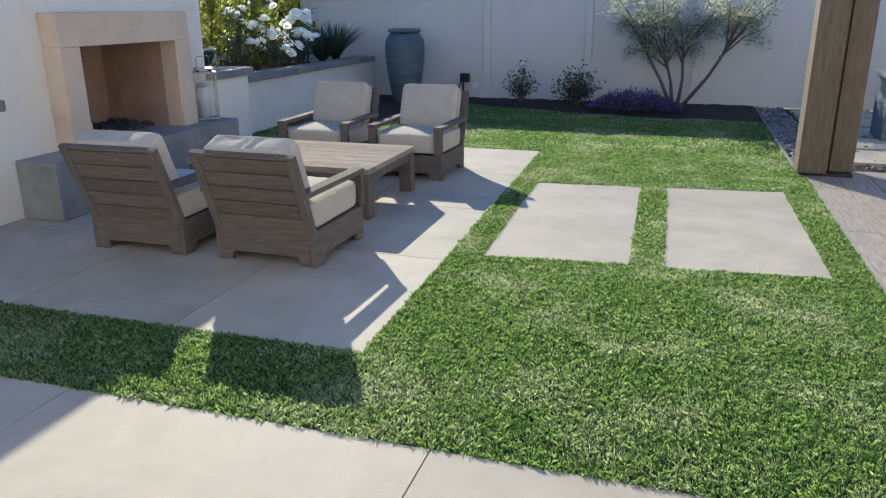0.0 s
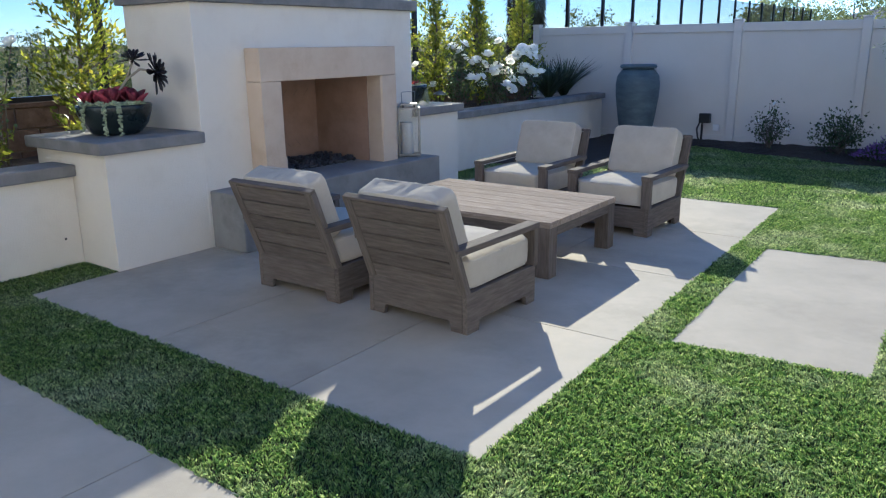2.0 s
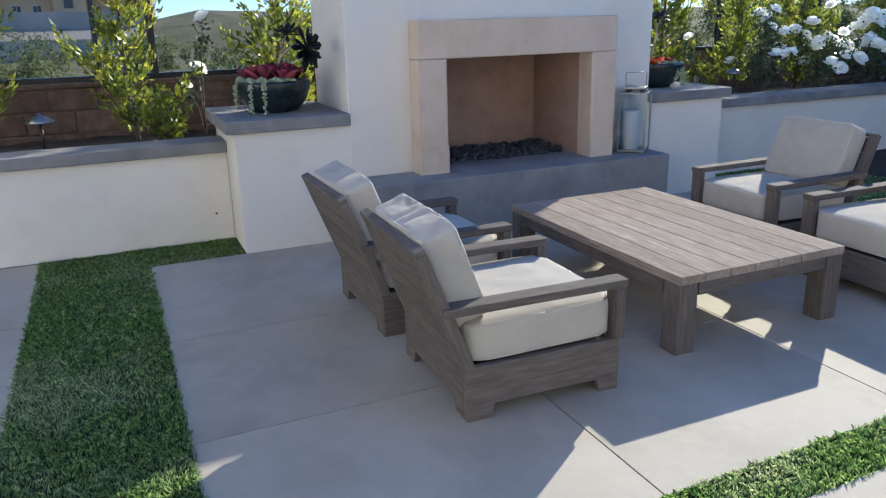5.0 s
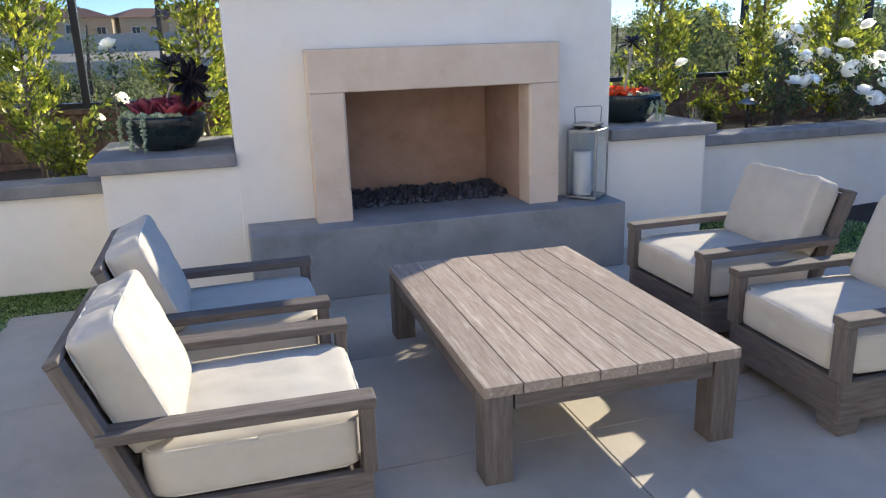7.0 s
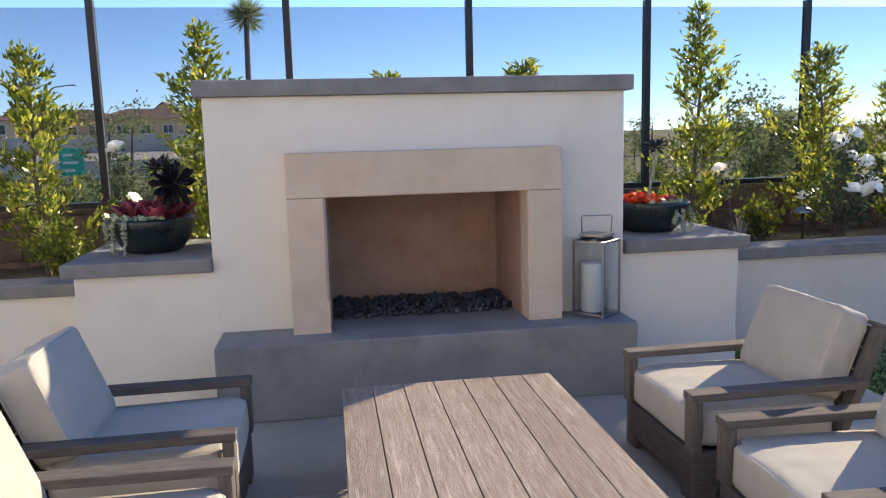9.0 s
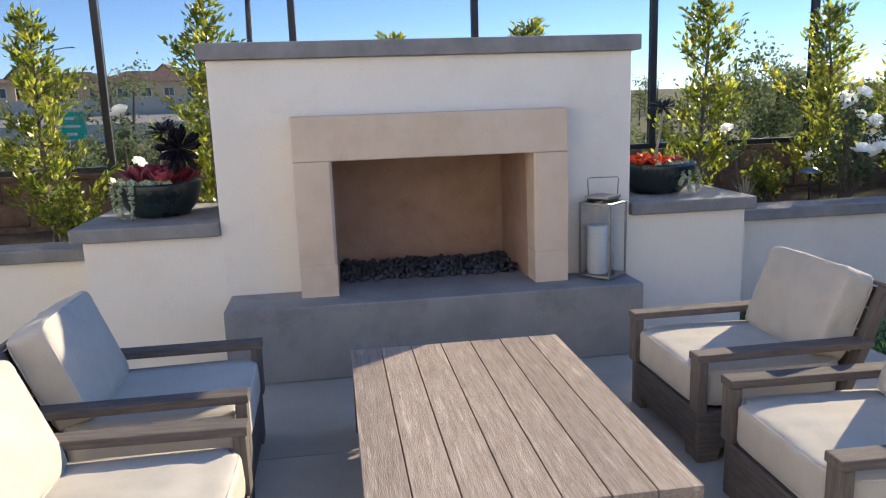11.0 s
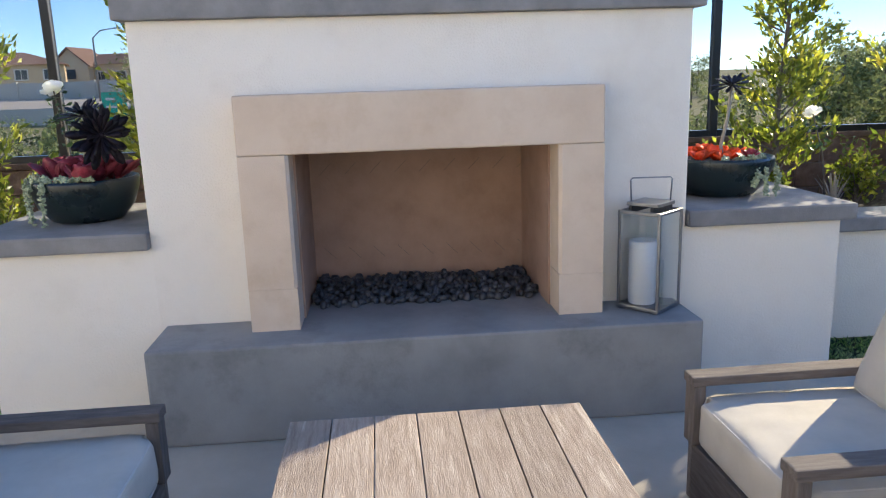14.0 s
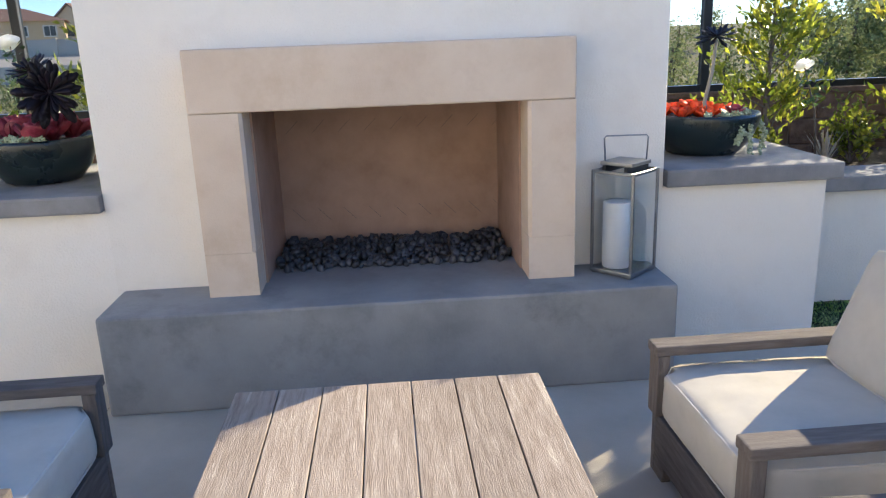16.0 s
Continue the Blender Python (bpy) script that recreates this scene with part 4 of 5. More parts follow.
def strap_plant(name, label, at, n, ln, width, mat, seed, spread=0.75):
    """Stiff strap leaves rising from one crown."""
    rng = np.random.default_rng(seed)
    bm = bmesh.new()
    for k in range(n):
        a = k * 2.4
        out = spread * rng.uniform(0.2, 1.0)
        l = ln * rng.uniform(0.6, 1.05)
        c, s = math.cos(a), math.sin(a)
        pts = []
        for i in range(5):
            f = i / 4
            r = l * out * f * (0.5 + 0.5 * f)
            pts.append((Vector((c * r, s * r, l * (f - 0.25 * out * f * f))), width * (1 - f ** 2) + 0.002))
        prev = None
        for p, w in pts:
            pair = (bm.verts.new(p + Vector((-s, c, 0)) * w), bm.verts.new(p - Vector((-s, c, 0)) * w))
            if prev:
                bm.faces.new((prev[0], prev[1], pair[1], pair[0]))
            prev = pair
    t = thing(name, label, "plant", at)
    part("leaves", bm, mat, t)
    return t


strap_plant("flax_plant", "dark green strap-leaved flax in the raised planter", pose(-6.12, 12.95, 0.69), 190, 0.85, 0.014, FLAX, 91, 1.25)
strap_plant("flax_plant", "dark green strap-leaved flax in the raised planter", pose(-6.15, 12.45, 0.69), 190, 0.78, 0.014, FLAX, 92, 1.25)
strap_plant("grass_tuft", "small dry ornamental grass tuft in mulch", pose(-6.2, 8.95, 0.69), 34, 0.32, 0.006, STEM, 93, 0.5)


def shaggy_trunk(at, r, h):
    t = thing("palm_tree", "shaggy brown palm trunk beyond the fence corner", "tree", at)
    bm = lathe([(r * 1.1, 0), (r, 0.3), (r * 0.97, 1.2), (r, 2.2), (r * 0.95, h)], 18, 0.25)
    trunk = part("trunk", bm, BARK, t)
    rng = np.random.default_rng(17)
    n = 4200
    a, z = rng.uniform(0, 2 * np.pi, n), rng.uniform(0.05, h, n)
    p = np.stack([np.cos(a) * r, np.sin(a) * r, z], 1)
    d = np.stack([np.cos(a) * 0.35, np.sin(a) * 0.35, -np.ones(n)], 1) + rng.normal(0, 0.25, (n, 3))
    mesh_part("fibre_coat", leaves("fibre_coat", p, d, 0.16, 0.02, rng), FIBRE, t)
    return t


shaggy_trunk(pose(-7.8, 14.5, -0.1), 0.33, 2.9)


# ---- pots ----
def leaf_mesh(name, mat, outline, thick):
    """One fleshy leaf of unit length along x; outline gives half widths along it."""
    bm = bmesh.new()
    rows = []
    n = len(outline) - 1
    for i, w in enumerate(outline):
        f = i / n
        z = 0.10 * f * f
        rows.append([bm.verts.new((f, -w, z + 0.25 * w)), bm.verts.new((f, 0, z - thick * (0.4 + w))), bm.verts.new((f, w, z + 0.25 * w)), bm.verts.new((f, 0, z + thick * 0.3))])
    for p, q in zip(rows, rows[1:]):
        for k in range(4):
            bm.faces.new((p[k], q[k], q[(k + 1) % 4], p[(k + 1) % 4]))
    bm.faces.new(rows[0])
    bm.faces.new(rows[-1][::-1])
    bmesh.ops.recalc_face_normals(bm, faces=bm.faces[:])
    me = bpy.data.meshes.new(name)
    bm.to_mesh(me)
    bm.free()
    me.materials.append(mat)
    me.polygons.foreach_set("use_smooth", [True] * len(me.polygons))
    return me


PADDLE = [0.05, 0.14, 0.27, 0.36, 0.38, 0.30, 0.12]
SPOON = [0.03, 0.045, 0.065, 0.095, 0.125, 0.12, 0.04]
PADDLE_RED = leaf_mesh("leaf", RED_LEAF, PADDLE, 0.06)
PADDLE_ORANGE = leaf_mesh("leaf", ORANGE, PADDLE, 0.06)
SPOON_BLACK = leaf_mesh("leaf", BLACK_LEAF, SPOON, 0.04)


def rosette(name, pot, at, leaf, n, r, rng, lift, mat):
    """A whorl of separate leaves round a small heart."""
    heart = part(name, lathe([(0.02 * r, -0.12 * r), (0.09 * r, -0.05 * r), (0.10 * r, 0.05 * r), (0.03 * r, 0.12 * r)], 10), mat, pot, at=at, smooth=True)
    for k in range(n):
        f = k / n
        ln = r * (1.05 - 0.5 * f) * rng.uniform(0.85, 1.1)
        b = new("leaf", leaf)
        b.parent = heart
        b.matrix_basis = pose(0, 0, 0.02 * r * f, 0, 0, k * 137.5 + rng.uniform(-12, 12)) @ pose(0.03 * r, 0, 0, rng.uniform(-12, 12), -(lift + 55 * f - 25), 0) @ Matrix.Diagonal((ln, ln * rng.uniform(0.9, 1.15), ln, 1))
    return heart


def sedum_tail(points, rng):
    """A hanging chain of plump leaves."""
    bm = bmesh.new()
    pts = [Vector(p) for p in points]
    for i in range(len(pts) - 1):
        for k in range(34):
            p = pts[i].lerp(pts[i + 1], (k + rng.uniform(0, 1)) / 34)
            d = Vector(rng.normal(0, 1, 3)).normalized()
            m = Matrix.Translation(p + d * 0.012) @ d.to_track_quat("Z", "Y").to_matrix().to_4x4() @ Matrix.Diagonal((0.0075, 0.0075, 0.014, 1))
            bmesh.ops.create_icosphere(bm, subdivisions=1, radius=1, matrix=m)
    return bm


def bowl(at, r, h, label):
    rng = np.random.default_rng(int(at.translation.y * 10))
    t = thing("planter_bowl", label, "planter bowl", at, group="planted bowls on the piers")
    prof = [(r * 0.55, 0.0), (r * 0.66, 0.012), (r * 0.86, h * 0.35), (r * 0.97, h * 0.72), (r, h * 0.93), (r * 0.985, h), (r * 0.93, h), (r * 0.9, h * 0.85)]
    part("pot", lathe(prof, 48, 0.01), BOWL, t, smooth=True)
    part("soil", lathe([(0.01, h * 0.84), (r * 0.905, h * 0.86), (r * 0.9, h * 0.865), (0.01, h * 0.9)], 24), MULCH, t)
    return t, rng


pot, rng = bowl(pose(-5.62, 4.235, 0.985), 0.285, 0.235, "dark glazed bowl of red and black succulents")
for k in range(10):
    a, d = k * 2.4, 0.03 + 0.18 * math.sqrt(k / 10)
    rosette("red_succulent", pot, pose(math.cos(a) * d, math.sin(a) * d, 0.215, *rng.uniform(-14, 14, 2), 30 * k), PADDLE_RED, 9, rng.uniform(0.13, 0.19), rng, 60, RED_LEAF)
bm = bmesh.new()
tube(bm, [(-0.02, -0.02, 0.2), (0.03, 0.02, 0.30), (0.10, 0.07, 0.42), (0.19, 0.14, 0.50), (0.27, 0.20, 0.49)], [0.014, 0.012, 0.011, 0.010, 0.009], 7)
tube(bm, [(0.10, 0.07, 0.42), (0.13, 0.09, 0.49), (0.17, 0.10, 0.56)], [0.009, 0.008, 0.007], 6)
part("aeonium_stem", bm, STEM, pot, "pale bent succulent stem", smooth=True)
rosette("black_rosette", pot, pose(0.29, 0.22, 0.475, -40, 75, 0), SPOON_BLACK, 44, 0.165, rng, 8, BLACK_LEAF)
rosette("black_rosette", pot, pose(0.175, 0.10, 0.575, 10, 25, 0), SPOON_BLACK, 30, 0.115, rng, 22, BLACK_LEAF)
for pts in ([(0.19, -0.19, 0.24), (0.215, -0.215, 0.19), (0.215, -0.215, 0.012)], [(0.25, -0.11, 0.24), (0.275, -0.125, 0.2), (0.275, -0.125, 0.012)],
            [(0.06, -0.27, 0.24), (0.05, -0.295, 0.2), (0.04, -0.30, 0.06)]):
    part("trailing_sedum", sedum_tail(pts, rng), DONKEY, pot)
for k in range(6):
    a, b = radians(-115 + 24 * k), radians(-92 + 24 * k)
    part("sedum_clump", sedum_tail([(0.22 * math.cos(a), 0.22 * math.sin(a), 0.235), (0.25 * math.cos((a + b) / 2), 0.25 * math.sin((a + b) / 2), 0.255), (0.255 * math.cos(b), 0.255 * math.sin(b), 0.24)], rng), DONKEY, pot)

pot, rng = bowl(pose(-5.62, 7.86, 0.968), 0.30, 0.225, "dark glazed bowl of orange and trailing green succulents")
for k in range(9):
    a, d = k * 2.4 + 0.6, 0.03 + 0.20 * math.sqrt(k / 9)
    y = math.sin(a) * d - 0.05
    hot = y < -0.02 or k % 3 == 0
    rosette("red_succulent", pot, pose(math.cos(a) * d - 0.03, y, 0.20, *rng.uniform(-14, 14, 2), 30 * k), PADDLE_ORANGE if hot else PADDLE_RED, 9, rng.uniform(0.08, 0.125), rng, 50, ORANGE if hot else RED_LEAF)
bm = bmesh.new()
tube(bm, [(0.0, 0.02, 0.18), (0.0, 0.0, 0.28), (0.01, 0.03, 0.45), (0.01, 0.045, 0.63)], [0.012, 0.011, 0.010, 0.009], 7)
part("aeonium_stem", bm, STEM, pot, "pale upright succulent stem", smooth=True)
rosette("black_rosette", pot, pose(0.01, 0.045, 0.635, 10, 15, 0), SPOON_BLACK, 34, 0.125, rng, 4, BLACK_LEAF)
for k in range(7):
    a = k * 0.42 - 0.3
    q = (0.21 * math.cos(a), 0.21 * math.sin(a))
    part("sedum_clump", sedum_tail([(q[0] * 0.7, q[1] * 0.7, 0.2), (q[0], q[1], 0.23), (q[0] * 1.12, q[1] * 1.12, 0.215)], rng), DONKEY, pot)
for pts in ([(0.22, 0.13, 0.21), (0.25, 0.155, 0.16), (0.255, 0.16, 0.02)], [(0.25, 0.08, 0.2), (0.28, 0.1, 0.13), (0.27, 0.07, 0.08)], [(0.13, 0.24, 0.21), (0.15, 0.28, 0.12), (0.20, 0.25, 0.02)]):
    part("trailing_sedum", sedum_tail(pts, rng), DONKEY, pot)

urn = thing("urn", "tall blue-grey glazed urn standing by the fence", "urn", pose(-4.77, 12.95, 0.02))
part("body", lathe([(0.20, 0), (0.225, 0.02), (0.29, 0.35), (0.345, 0.75), (0.355, 0.95), (0.335, 1.09), (0.27, 1.18), (0.245, 1.205)], 48, 0.01), URN, urn, smooth=True)
part("rim", lathe([(0.235, 1.205), (0.285, 1.215), (0.298, 1.245), (0.285, 1.27), (0.25, 1.275), (0.225, 1.25)], 48), URN, urn, smooth=True)

# ---- small fixtures ----
def path_light(at):
    t = thing("path_light", "dark bronze path light in the planter mulch", "path light", at, group="planter path lights")
    part("stake", lathe([(0.012, 0), (0.012, 0.27)], 12), BLACK_METAL, t, smooth=True)
    part("hood", lathe([(0.10, 0.262), (0.105, 0.27), (0.05, 0.305), (0.015, 0.318), (0.012, 0.335)], 28), STEEL, t, smooth=True)


path_light(pose(-6.42, 9.70, 0.69))
path_light(pose(-6.2, 2.55, 0.69))
path_light(pose(-6.2, 12.0, 0.69))
spot = thing("spotlight", "small black garden spotlight lying in mulch", "spotlight", pose(-6.02, 8.62, 0.70))
part("can", lathe([(0.035, 0), (0.045, 0.01), (0.05, 0.09), (0.044, 0.1)], 20), BLACK_METAL, spot, smooth=True)
part("bracket", box(-0.02, 0.02, 0.045, 0.06, -0.02, 0.06, 0.003), BLACK_METAL, spot)
valve = thing("hose_valve", "dark outdoor tap and hose box on the fence", "tap", pose(-3.86, 13.72, 0.02))
part("pipe", lathe([(0.018, 0), (0.018, 0.30)], 12), BLACK_METAL, valve, at=pose(-0.05, 0, 0))
part("timer", box(-0.10, 0.08, -0.05, 0.05, 0.30, 0.46, 0.015), BLACK_METAL, valve)
bm = bmesh.new()
tube(bm, [(-0.08, -0.03, 0.32), (-0.12, -0.05, 0.2), (-0.09, -0.06, 0.06), (-0.05, -0.04, 0.0)], [0.014] * 4, 8)
part("hose", bm, BLACK_METAL, valve, smooth=True)
part("outlet", box(0.12, 0.22, 0.02, 0.06, 0.18, 0.28, 0.01), PLASTIC, valve)
outlet = thing("outlet_plate", "small dark outlet dot on the low planter wall", "outlet", pose(-5.6345, 3.706, 0.220))
part("plate", box(0, 0.006, -0.008, 0.008, -0.008, 0.008, 0.002), BLACK_METAL, outlet)

# ---- pergola post, pebbles and slabs past the lawn ----
post = thing("pergola_post", "brown stained built-up timber pergola post", "post", pose(1.46, 8.40, 0))
part("post_board", box(-0.27, 0.0, -0.16, 0.16, 0.03, 2.7, 0.008), POST, post)
part("post_board", box(0.05, 0.27, 0.0, 0.26, 0.03, 2.7, 0.008), POST, post)
part("filler", box(0.001, 0.049, 0.04, 0.14, 0.03, 2.7), POST, post)
part("shoe", box(-0.25, 0.25, -0.14, 0.20, 0.0, 0.03, 0.004), BLACK_METAL, post)
rng = np.random.default_rng(23)
bm = bmesh.new()
for k in range(1500):
    r = rng.uniform(0.025, 0.055)
    if k < 700:
        x, y = rng.uniform(1.24, 1.62), rng.uniform(8.7, 13.7)
    else:
        x, y = rng.uniform(1.24, 4.2), rng.uniform(8.66, 13.7)
    m = pose(x, y, r * 0.35 - 0.02, *rng.uniform(0, 360, 3)) @ Matrix.Diagonal((r, r * 0.8, r * 0.6, 1))
    bmesh.ops.create_icosphere(bm, subdivisions=1, radius=1, matrix=m)
tagged(part("river_pebbles", bm, GRAVEL, smooth=True), "grey river pebbles between lawn and stepping slabs", "pebbles", kind="stuff")
tagged(part("gravel_bed", prism([(1.2, 8.63), (4.4, 8.63), (4.4, 13.84), (1.18, 13.84)], -0.05, -0.012), MULCH), "dark ground under the pebbles", "ground", kind="structure")
tagged(part("edging", box(1.195, 1.225, 8.63, 13.84, -0.05, 0.02, 0.004), CAP), "thin grey lawn edging", "edging", kind="structure")
slabs = thing("pavement_stepping", "pale stepping slabs in pebbles", "paving", kind="structure")
for k in range(5):
    y = 9.0 + k * 0.95
    part("slab", box(1.72, 2.9, y, y + 0.8, -0.03, 0.025, 0.006), PATIO, slabs)
planter = thing("box_planter", "square grey-green planter box on pebbles", "planter", pose(2.75, 10.9, 0.0))
part("planter_body", box(-0.32, 0.32, -0.32, 0.32, 0.0, 0.78, 0.02), URN, planter)
part("planter_rim", box(-0.36, 0.36, -0.36, 0.36, 0.781, 0.85, 0.015), CAP, planter)

# ---- plain walls out of view behind the walk ----
BOUNCE_WALL = material("bounce_wall_paint", [(0.74, 0.71, 0.66), (0.78, 0.75, 0.70)], scale=1.5, rough=0.9, bump=0.3, fine=60)
# both cream walls are added, unseen, to bounce sunlight onto the shaded patio
tagged(part("wall_bounce_1", box(-12, 5.7, -3.5, -3.2, 0, 5.6), BOUNCE_WALL), "unseen cream wall added to bounce sunlight into the yard", "wall", kind="structure")
tagged(part("wall_bounce_2", box(5.4, 5.7, -3.2, 9.0, 0, 5.6), BOUNCE_WALL), "unseen cream wall added to bounce sunlight into the yard", "wall", kind="structure")
tagged(part("wall_side_fence", box(5.5, 5.6, 9.0, 13.9, 0, 1.95), VINYL), "plain white side fence", "fence", kind="structure")


# ---- distance ----
def far_house(at, w, d, h, seed, storeys=2, gable=0.0, wall=None, roof=None):
    """A block under a hip roof; gable: the width of a gabled wing towards the yard."""
    t = thing("house", "pale house with a grey gabled roof" if wall else "tan stucco house with a brown tiled roof", "house", at, group="houses beyond the yard")
    part("wall", box(-w / 2, w / 2, -d / 2, d / 2, 0, h), wall or FAR_WALL, t)
    o, r = 0.5, h + 0.17 * d
    bm = bmesh.new()
    e = [bm.verts.new((sx * (w / 2 + o), sy * (d / 2 + o), h)) for sx, sy in ((-1, -1), (1, -1), (1, 1), (-1, 1))]
    hip = min(w, d) / 2 * 0.9
    a, b = bm.verts.new((-w / 2 + hip, 0, r)), bm.verts.new((w / 2 - hip, 0, r))
    for f in ((e[0], e[1], b, a), (e[2], e[3], a, b), (e[1], e[2], b), (e[3], e[0], a), (e[3], e[2], e[1], e[0])):
        bm.faces.new(f)
    part("roof", bm, roof or FAR_ROOF, t)
    if gable:
        g, x0 = gable / 2, (w / 4 if seed % 2 else -w / 4)
        part("gable_wing", extrude_profile([(x0 - g, 0), (x0 + g, 0), (x0 + g, h - 0.02), (x0, h + 0.42 * gable), (x0 - g, h - 0.02)], "y", 0, d / 2 + 1.2), wall or FAR_WALL, t)
        for sg in (-1, 1):
            part("gable_roof", extrude_profile([(x0 + sg * (g + 0.5), h - 0.42), (x0, h + 0.42 * gable + 0.02), (x0, h + 0.42 * gable + 0.24), (x0 + sg * (g + 0.5), h - 0.2)], "y", 0, d / 2 + 1.6), roof or FAR_ROOF, t)
        part("gable_window", box(x0 - 0.7, x0 + 0.7, d / 2 + 1.2, d / 2 + 1.26, h - 1.9, h - 0.6), FAR_PANE, t)
    for s in range(storeys):
        for k in range(int(w // 3)):
            x, z = -w / 2 + 1.6 + 3 * k, 1.0 + 2.8 * s
            wi = part("window", box(x - 0.75, x + 0.75, d / 2, d / 2 + 0.08, z, z + 1.3), FAR_TRIM, t)
            part("pane", box(x - 0.6, x - 0.04, d / 2 + 0.081, d / 2 + 0.1, z + 0.12, z + 1.18), FAR_PANE, wi)
            part("pane", box(x + 0.04, x + 0.6, d / 2 + 0.081, d / 2 + 0.1, z + 0.12, z + 1.18), FAR_PANE, wi)
    return t


def toward(way, dist):
    """A place on the plan at a bearing from the middle of the patio."""
    v = Vector((way[0], way[1], 0)).normalized() * dist
    return -0.5 + v.x, 5.3 + v.y


for k, (wx_, wy_, dist, w, h, turn) in enumerate([(-0.905, -0.425, 108, 17, 5.6, 20), (-0.955, -0.30, 122, 15, 6.0, -10), (-0.975, -0.215, 118, 14, 5.9, 15), (-0.986, -0.165, 135, 13, 6.4, 0),
                                              (-0.995, -0.08, 140, 13, 6.5, 25), (-1.0, 0.0, 150, 14, 6.8, -15)]):
    x, y = toward((wx_, wy_), dist)
    far_house(pose(x, y, -0.35, 0, 0, -90 + turn), w, 9.5, h, k, gable=(0, 5.2, 0, 6.0, 4.6, 5.4)[k])
far_house(pose(-10.4, 106, -0.8, 0, 0, 180), 13, 9, 4.6, 20, 1, gable=7.4, wall=PALE_WALL, roof=GREY_ROOF)
far_house(pose(3.4, 84, -0.8, 0, 0, 178), 9.5, 9, 6.4, 21, 2)
far_house(pose(16.0, 90, -0.8, 0, 0, 184), 12, 9, 6.2, 22, 2)

# sound wall, barrier, road and sign
soundwall = thing("sound_wall", "pale concrete sound wall in panels along the far road", "wall", pose(-86, 0, 0))
for k in range(28):
    part("panel", box(-0.1, 0.1, k * 4 - 104, k * 4 - 100.05, 0.4, 3.0), SOUND_WALL, soundwall)
    part("pilaster", box(-0.2, 0.25, k * 4 - 104.25, k * 4 - 103.85, 0.4, 3.12), SOUND_WALL, soundwall)
tagged(part("barrier", extrude_profile([(-0.35, -1.3), (0.35, -1.3), (0.15, 0.56), (-0.15, 0.56)], "y", -120, 8), SOUND_WALL, at=pose(-71.5, 0, 0)), "pale concrete road barrier", "barrier")
tagged(part("road", extrude_profile([(-85.5, -1.6), (-72, -1.6), (-72, 0.42), (-85.5, 1.3)], "y", -120, 8), SOUND_WALL), "pale sunlit concrete road on the far bank", "road", kind="structure")
barrier_net = thing("barrier_fence", "low orange barrier fence on the far field", "fence", pose(-110, 36, 0.3))
for k in range(5):
    part("net_panel", box(-0.05, 0.05, -12 + 4 * k, -8.1 + 4 * k, -0.9, 0.25), ORANGE, barrier_net)
    part("net_post", box(-0.08, 0.08, -8.1 + 4 * k, -8.0 + 4 * k, -1.4, 0.4), BARK, barrier_net)
x, y = toward((-0.954, -0.299), 52)
sign = thing("road_sign", "green road sign with pale unreadable lettering", "road sign", pose(x, y, -3.2, 0, 0, -17))
for s in (-0.5, 0.5):
    part("sign_post", box(-0.06, 0.06, s - 0.05, s + 0.05, -0.2, 3.3), STEEL, sign)
board = part("board", box(0.061, 0.09, -0.85, 0.85, 3.25, 4.95, 0.01, 1), SIGN_GREEN, sign)
for k, (a, b) in enumerate([(-0.55, 0.1), (-0.6, 0.45), (-0.5, 0.2)]):
    part("lettering", box(0.091, 0.095, a, b, 4.45 - 0.48 * k, 4.6 - 0.48 * k), FAR_TRIM, board)
for wy_ in (-0.318,):
    x, y = toward((-0.944, wy_), 84)
    lamp = thing("street_lamp", "slender grey street lamp beside the far road", "street lamp", pose(x, y, 0.7))
    bm = bmesh.new()
    tube(bm, [(0, 0, 0), (0, 0, 6.3), (0, 0.8, 7.0), (0, 2.2, 7.2)], [0.12, 0.08, 0.06, 0.05], 8)
    part("pole", bm, STEEL, lamp, smooth=True)
    part("head", box(-0.15, 0.15, 2.1, 2.8, 7.12, 7.25, 0.03), STEEL, lamp)


def far_trees(name, label, places, seed, leaf=0.5, per=260):
    """Irregular distant crowns of leaf clumps on trunks."""
    rng = np.random.default_rng(seed)
    cs, ws = [], []
    bm = bmesh.new()
    for x, y, z, h, r in places:
        tube(bm, [(x, y, z - 0.5), (x + 0.1 * r, y, z + 0.4 * h), (x, y + 0.1 * r, z + 0.85 * h)], [0.06 * r + 0.04, 0.05 * r, 0.02 * r], 6)
        for k in range(9):
            c = np.array([x, y, z + h * rng.uniform(0.3, 0.95)]) + rng.normal(0, 0.38 * r, 3) * np.array([1, 1, 0.6])
            n = per // 9
            p = c[None, :] + rng.normal(0, 0.19 * r, (n, 3))
            cs.append(p)
            ws.append(rng.normal(0, 1, (n, 3)))
    cs, ws = np.concatenate(cs), np.concatenate(ws)
    t = thing(name, label, "trees", kind="stuff")
    part("trunks", bm, BARK, t)
    mesh_part("crowns", leaves("crowns", cs, ws, leaf, leaf * 0.6, rng), FAR_LEAF, t)


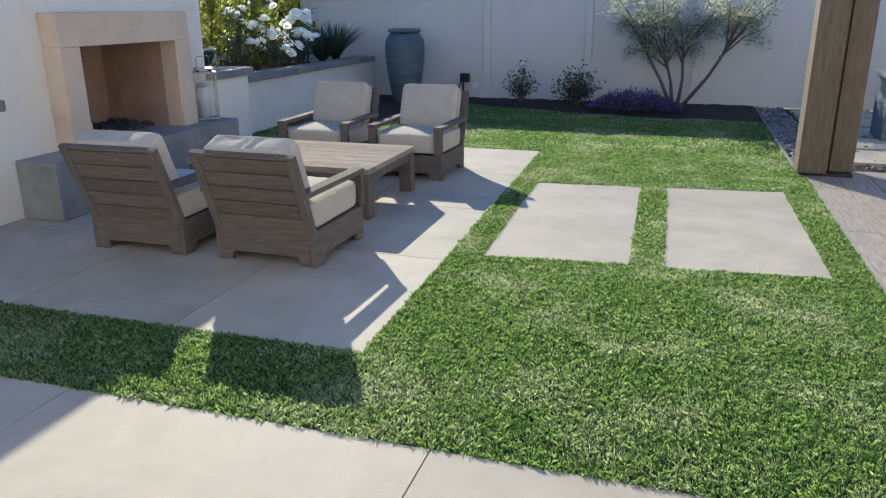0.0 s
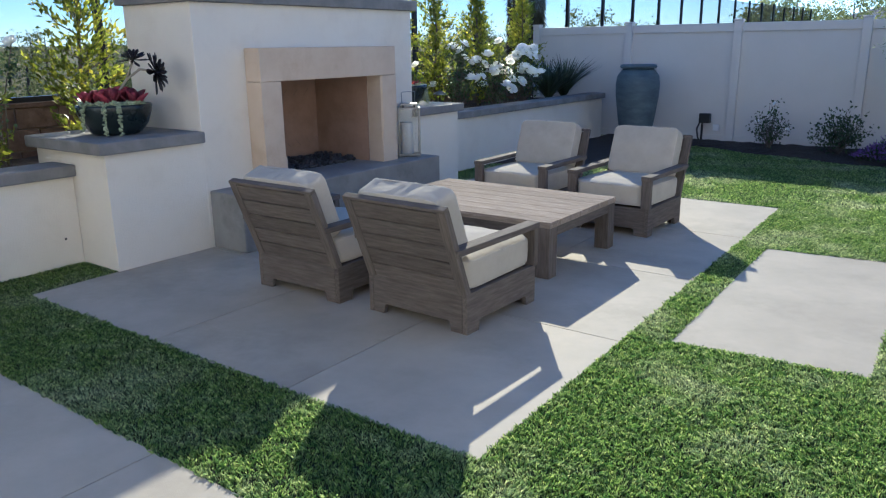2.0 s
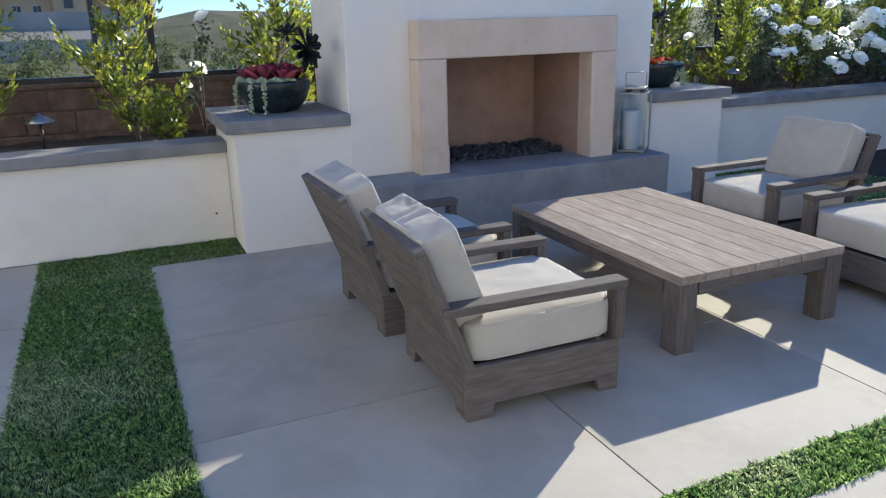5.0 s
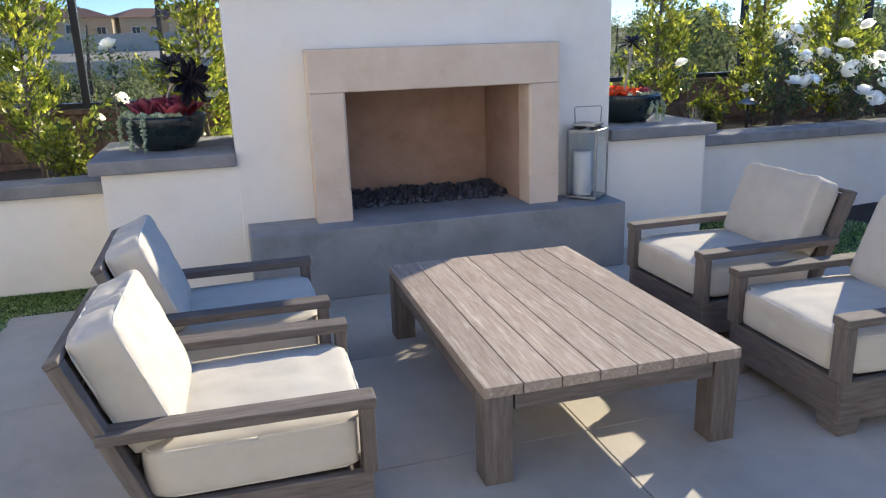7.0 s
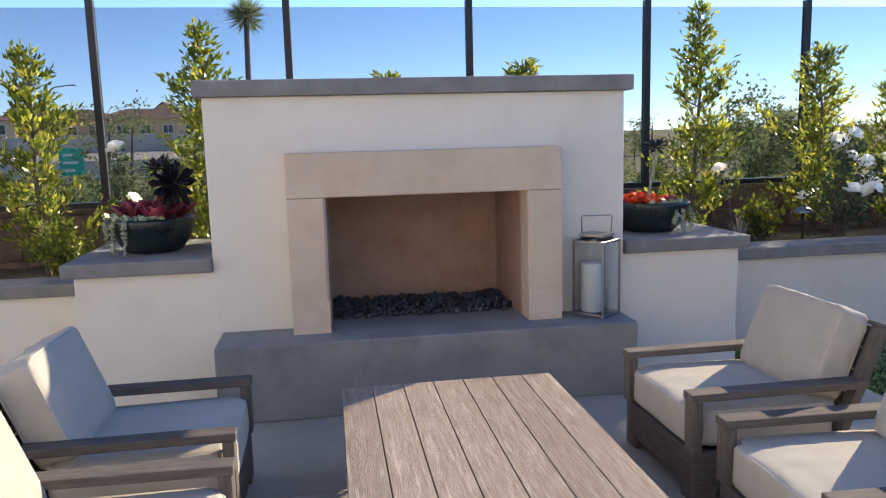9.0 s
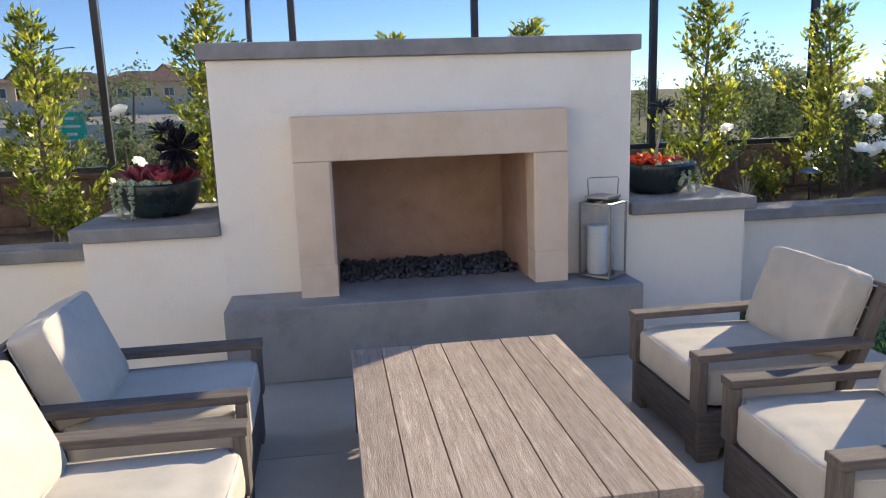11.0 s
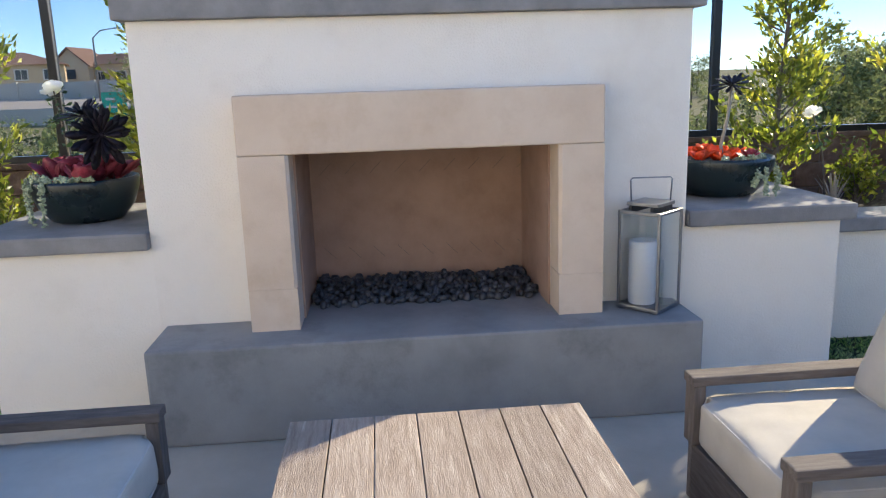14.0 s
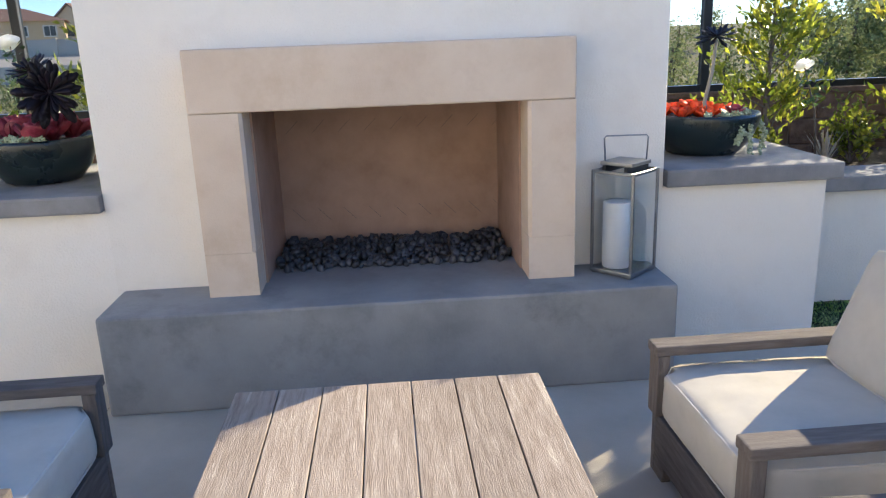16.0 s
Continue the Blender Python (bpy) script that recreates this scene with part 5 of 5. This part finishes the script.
rng = np.random.default_rng(31)
places = []
for k in range(64):
    a = radians(rng.uniform(12, 60))
    dist = rng.uniform(38, 95)
    x, y = -0.5 - math.sin(a) * dist, 5.3 + math.cos(a) * dist
    places.append((x, y, land_height(x, y) - 0.1, rng.uniform(3.0, 5.4) * (0.75 + dist / 160), rng.uniform(1.6, 2.8)))
far_trees("distant_trees", "hazy dark trees on the slope beyond the fence", places, 32, 0.26, 1200)
places = []
for k in range(46):
    a = radians(rng.uniform(-22, 16))
    dist = rng.uniform(30, 55)
    x, y = -0.5 - math.sin(a) * dist, 5.3 + math.cos(a) * dist
    places.append((x, y, -0.4, rng.uniform(3.2, 5.2), rng.uniform(1.2, 2.0)))
far_trees("distant_trees", "grey-green trees behind the white fence", places, 33, 0.15, 1200)
places = []
for k in range(60):
    a = radians(rng.uniform(80, 116))
    dist = rng.uniform(20, 64)
    x, y = -0.5 - math.sin(a) * dist, 5.3 + math.cos(a) * dist
    places.append((x, y, land_height(x, y) - 0.2, rng.uniform(1.0, 2.2), rng.uniform(0.9, 1.7)))
for wy_, dist in ((-0.262, 44), (-0.235, 50), (-0.16, 48)):
    x, y = toward((-0.97, wy_), dist)
    places.append((x, y, land_height(x, y) - 0.2, 5.6, 2.0))
for k in range(40):
    a = radians(rng.uniform(60, 80))
    dist = rng.uniform(30, 100)
    x, y = -0.5 - math.sin(a) * dist, 5.3 + math.cos(a) * dist
    places.append((x, y, land_height(x, y) - 0.2, rng.uniform(1.8, 3.4) * (0.6 + dist / 120), rng.uniform(1.2, 2.2)))
far_trees("slope_shrubs", "green shrubs on the slope below the fence", places, 34, 0.22, 480)
palm = thing("palm_tree", "tall slender palm tree against the sky", "tree", pose(-26.1, 2.85, -2.9))
bm = bmesh.new()
tube(bm, [(0, 0, 0), (0.1, 0.1, 4), (0, 0.2, 8.7)], [0.13, 0.10, 0.09], 8)
part("trunk", bm, BARK, palm, smooth=True)
rng = np.random.default_rng(35)
n = 700
d = rng.normal(0, 1, (n, 3)) + np.array([[0, 0, 0.5]])
d /= np.linalg.norm(d, axis=1, keepdims=True)
mesh_part("crown", leaves("crown", np.array([[0, 0.2, 8.7]]) + d * rng.uniform(0, 0.25, (n, 1)), d, 0.5, 0.03, rng), FAR_LEAF, palm)

# ---- blocks of the retaining wall, last ----
bmesh_block = box(-0.02, 0.012, -0.196, 0.196, -0.095, 0.095, 0.006, 1)
block_mesh = bpy.data.meshes.new("block")
bmesh_block.to_mesh(block_mesh)
bmesh_block.free()
block_mesh.materials.append(BLOCK)
for r in range(3):
    for k in range(42):
        b = new("block", block_mesh)
        b.parent = blockwall
        b.location = (-7.215 + 0.004 * math.sin(k * 7.7 + r), -2.9 + 0.405 * k + 0.2 * (r % 2), 1.03 - 0.2 * r)
part("wall_cap", box(-7.44, -7.185, -3.0, 40, 1.13, 1.172, 0.006), BLOCK, blockwall)
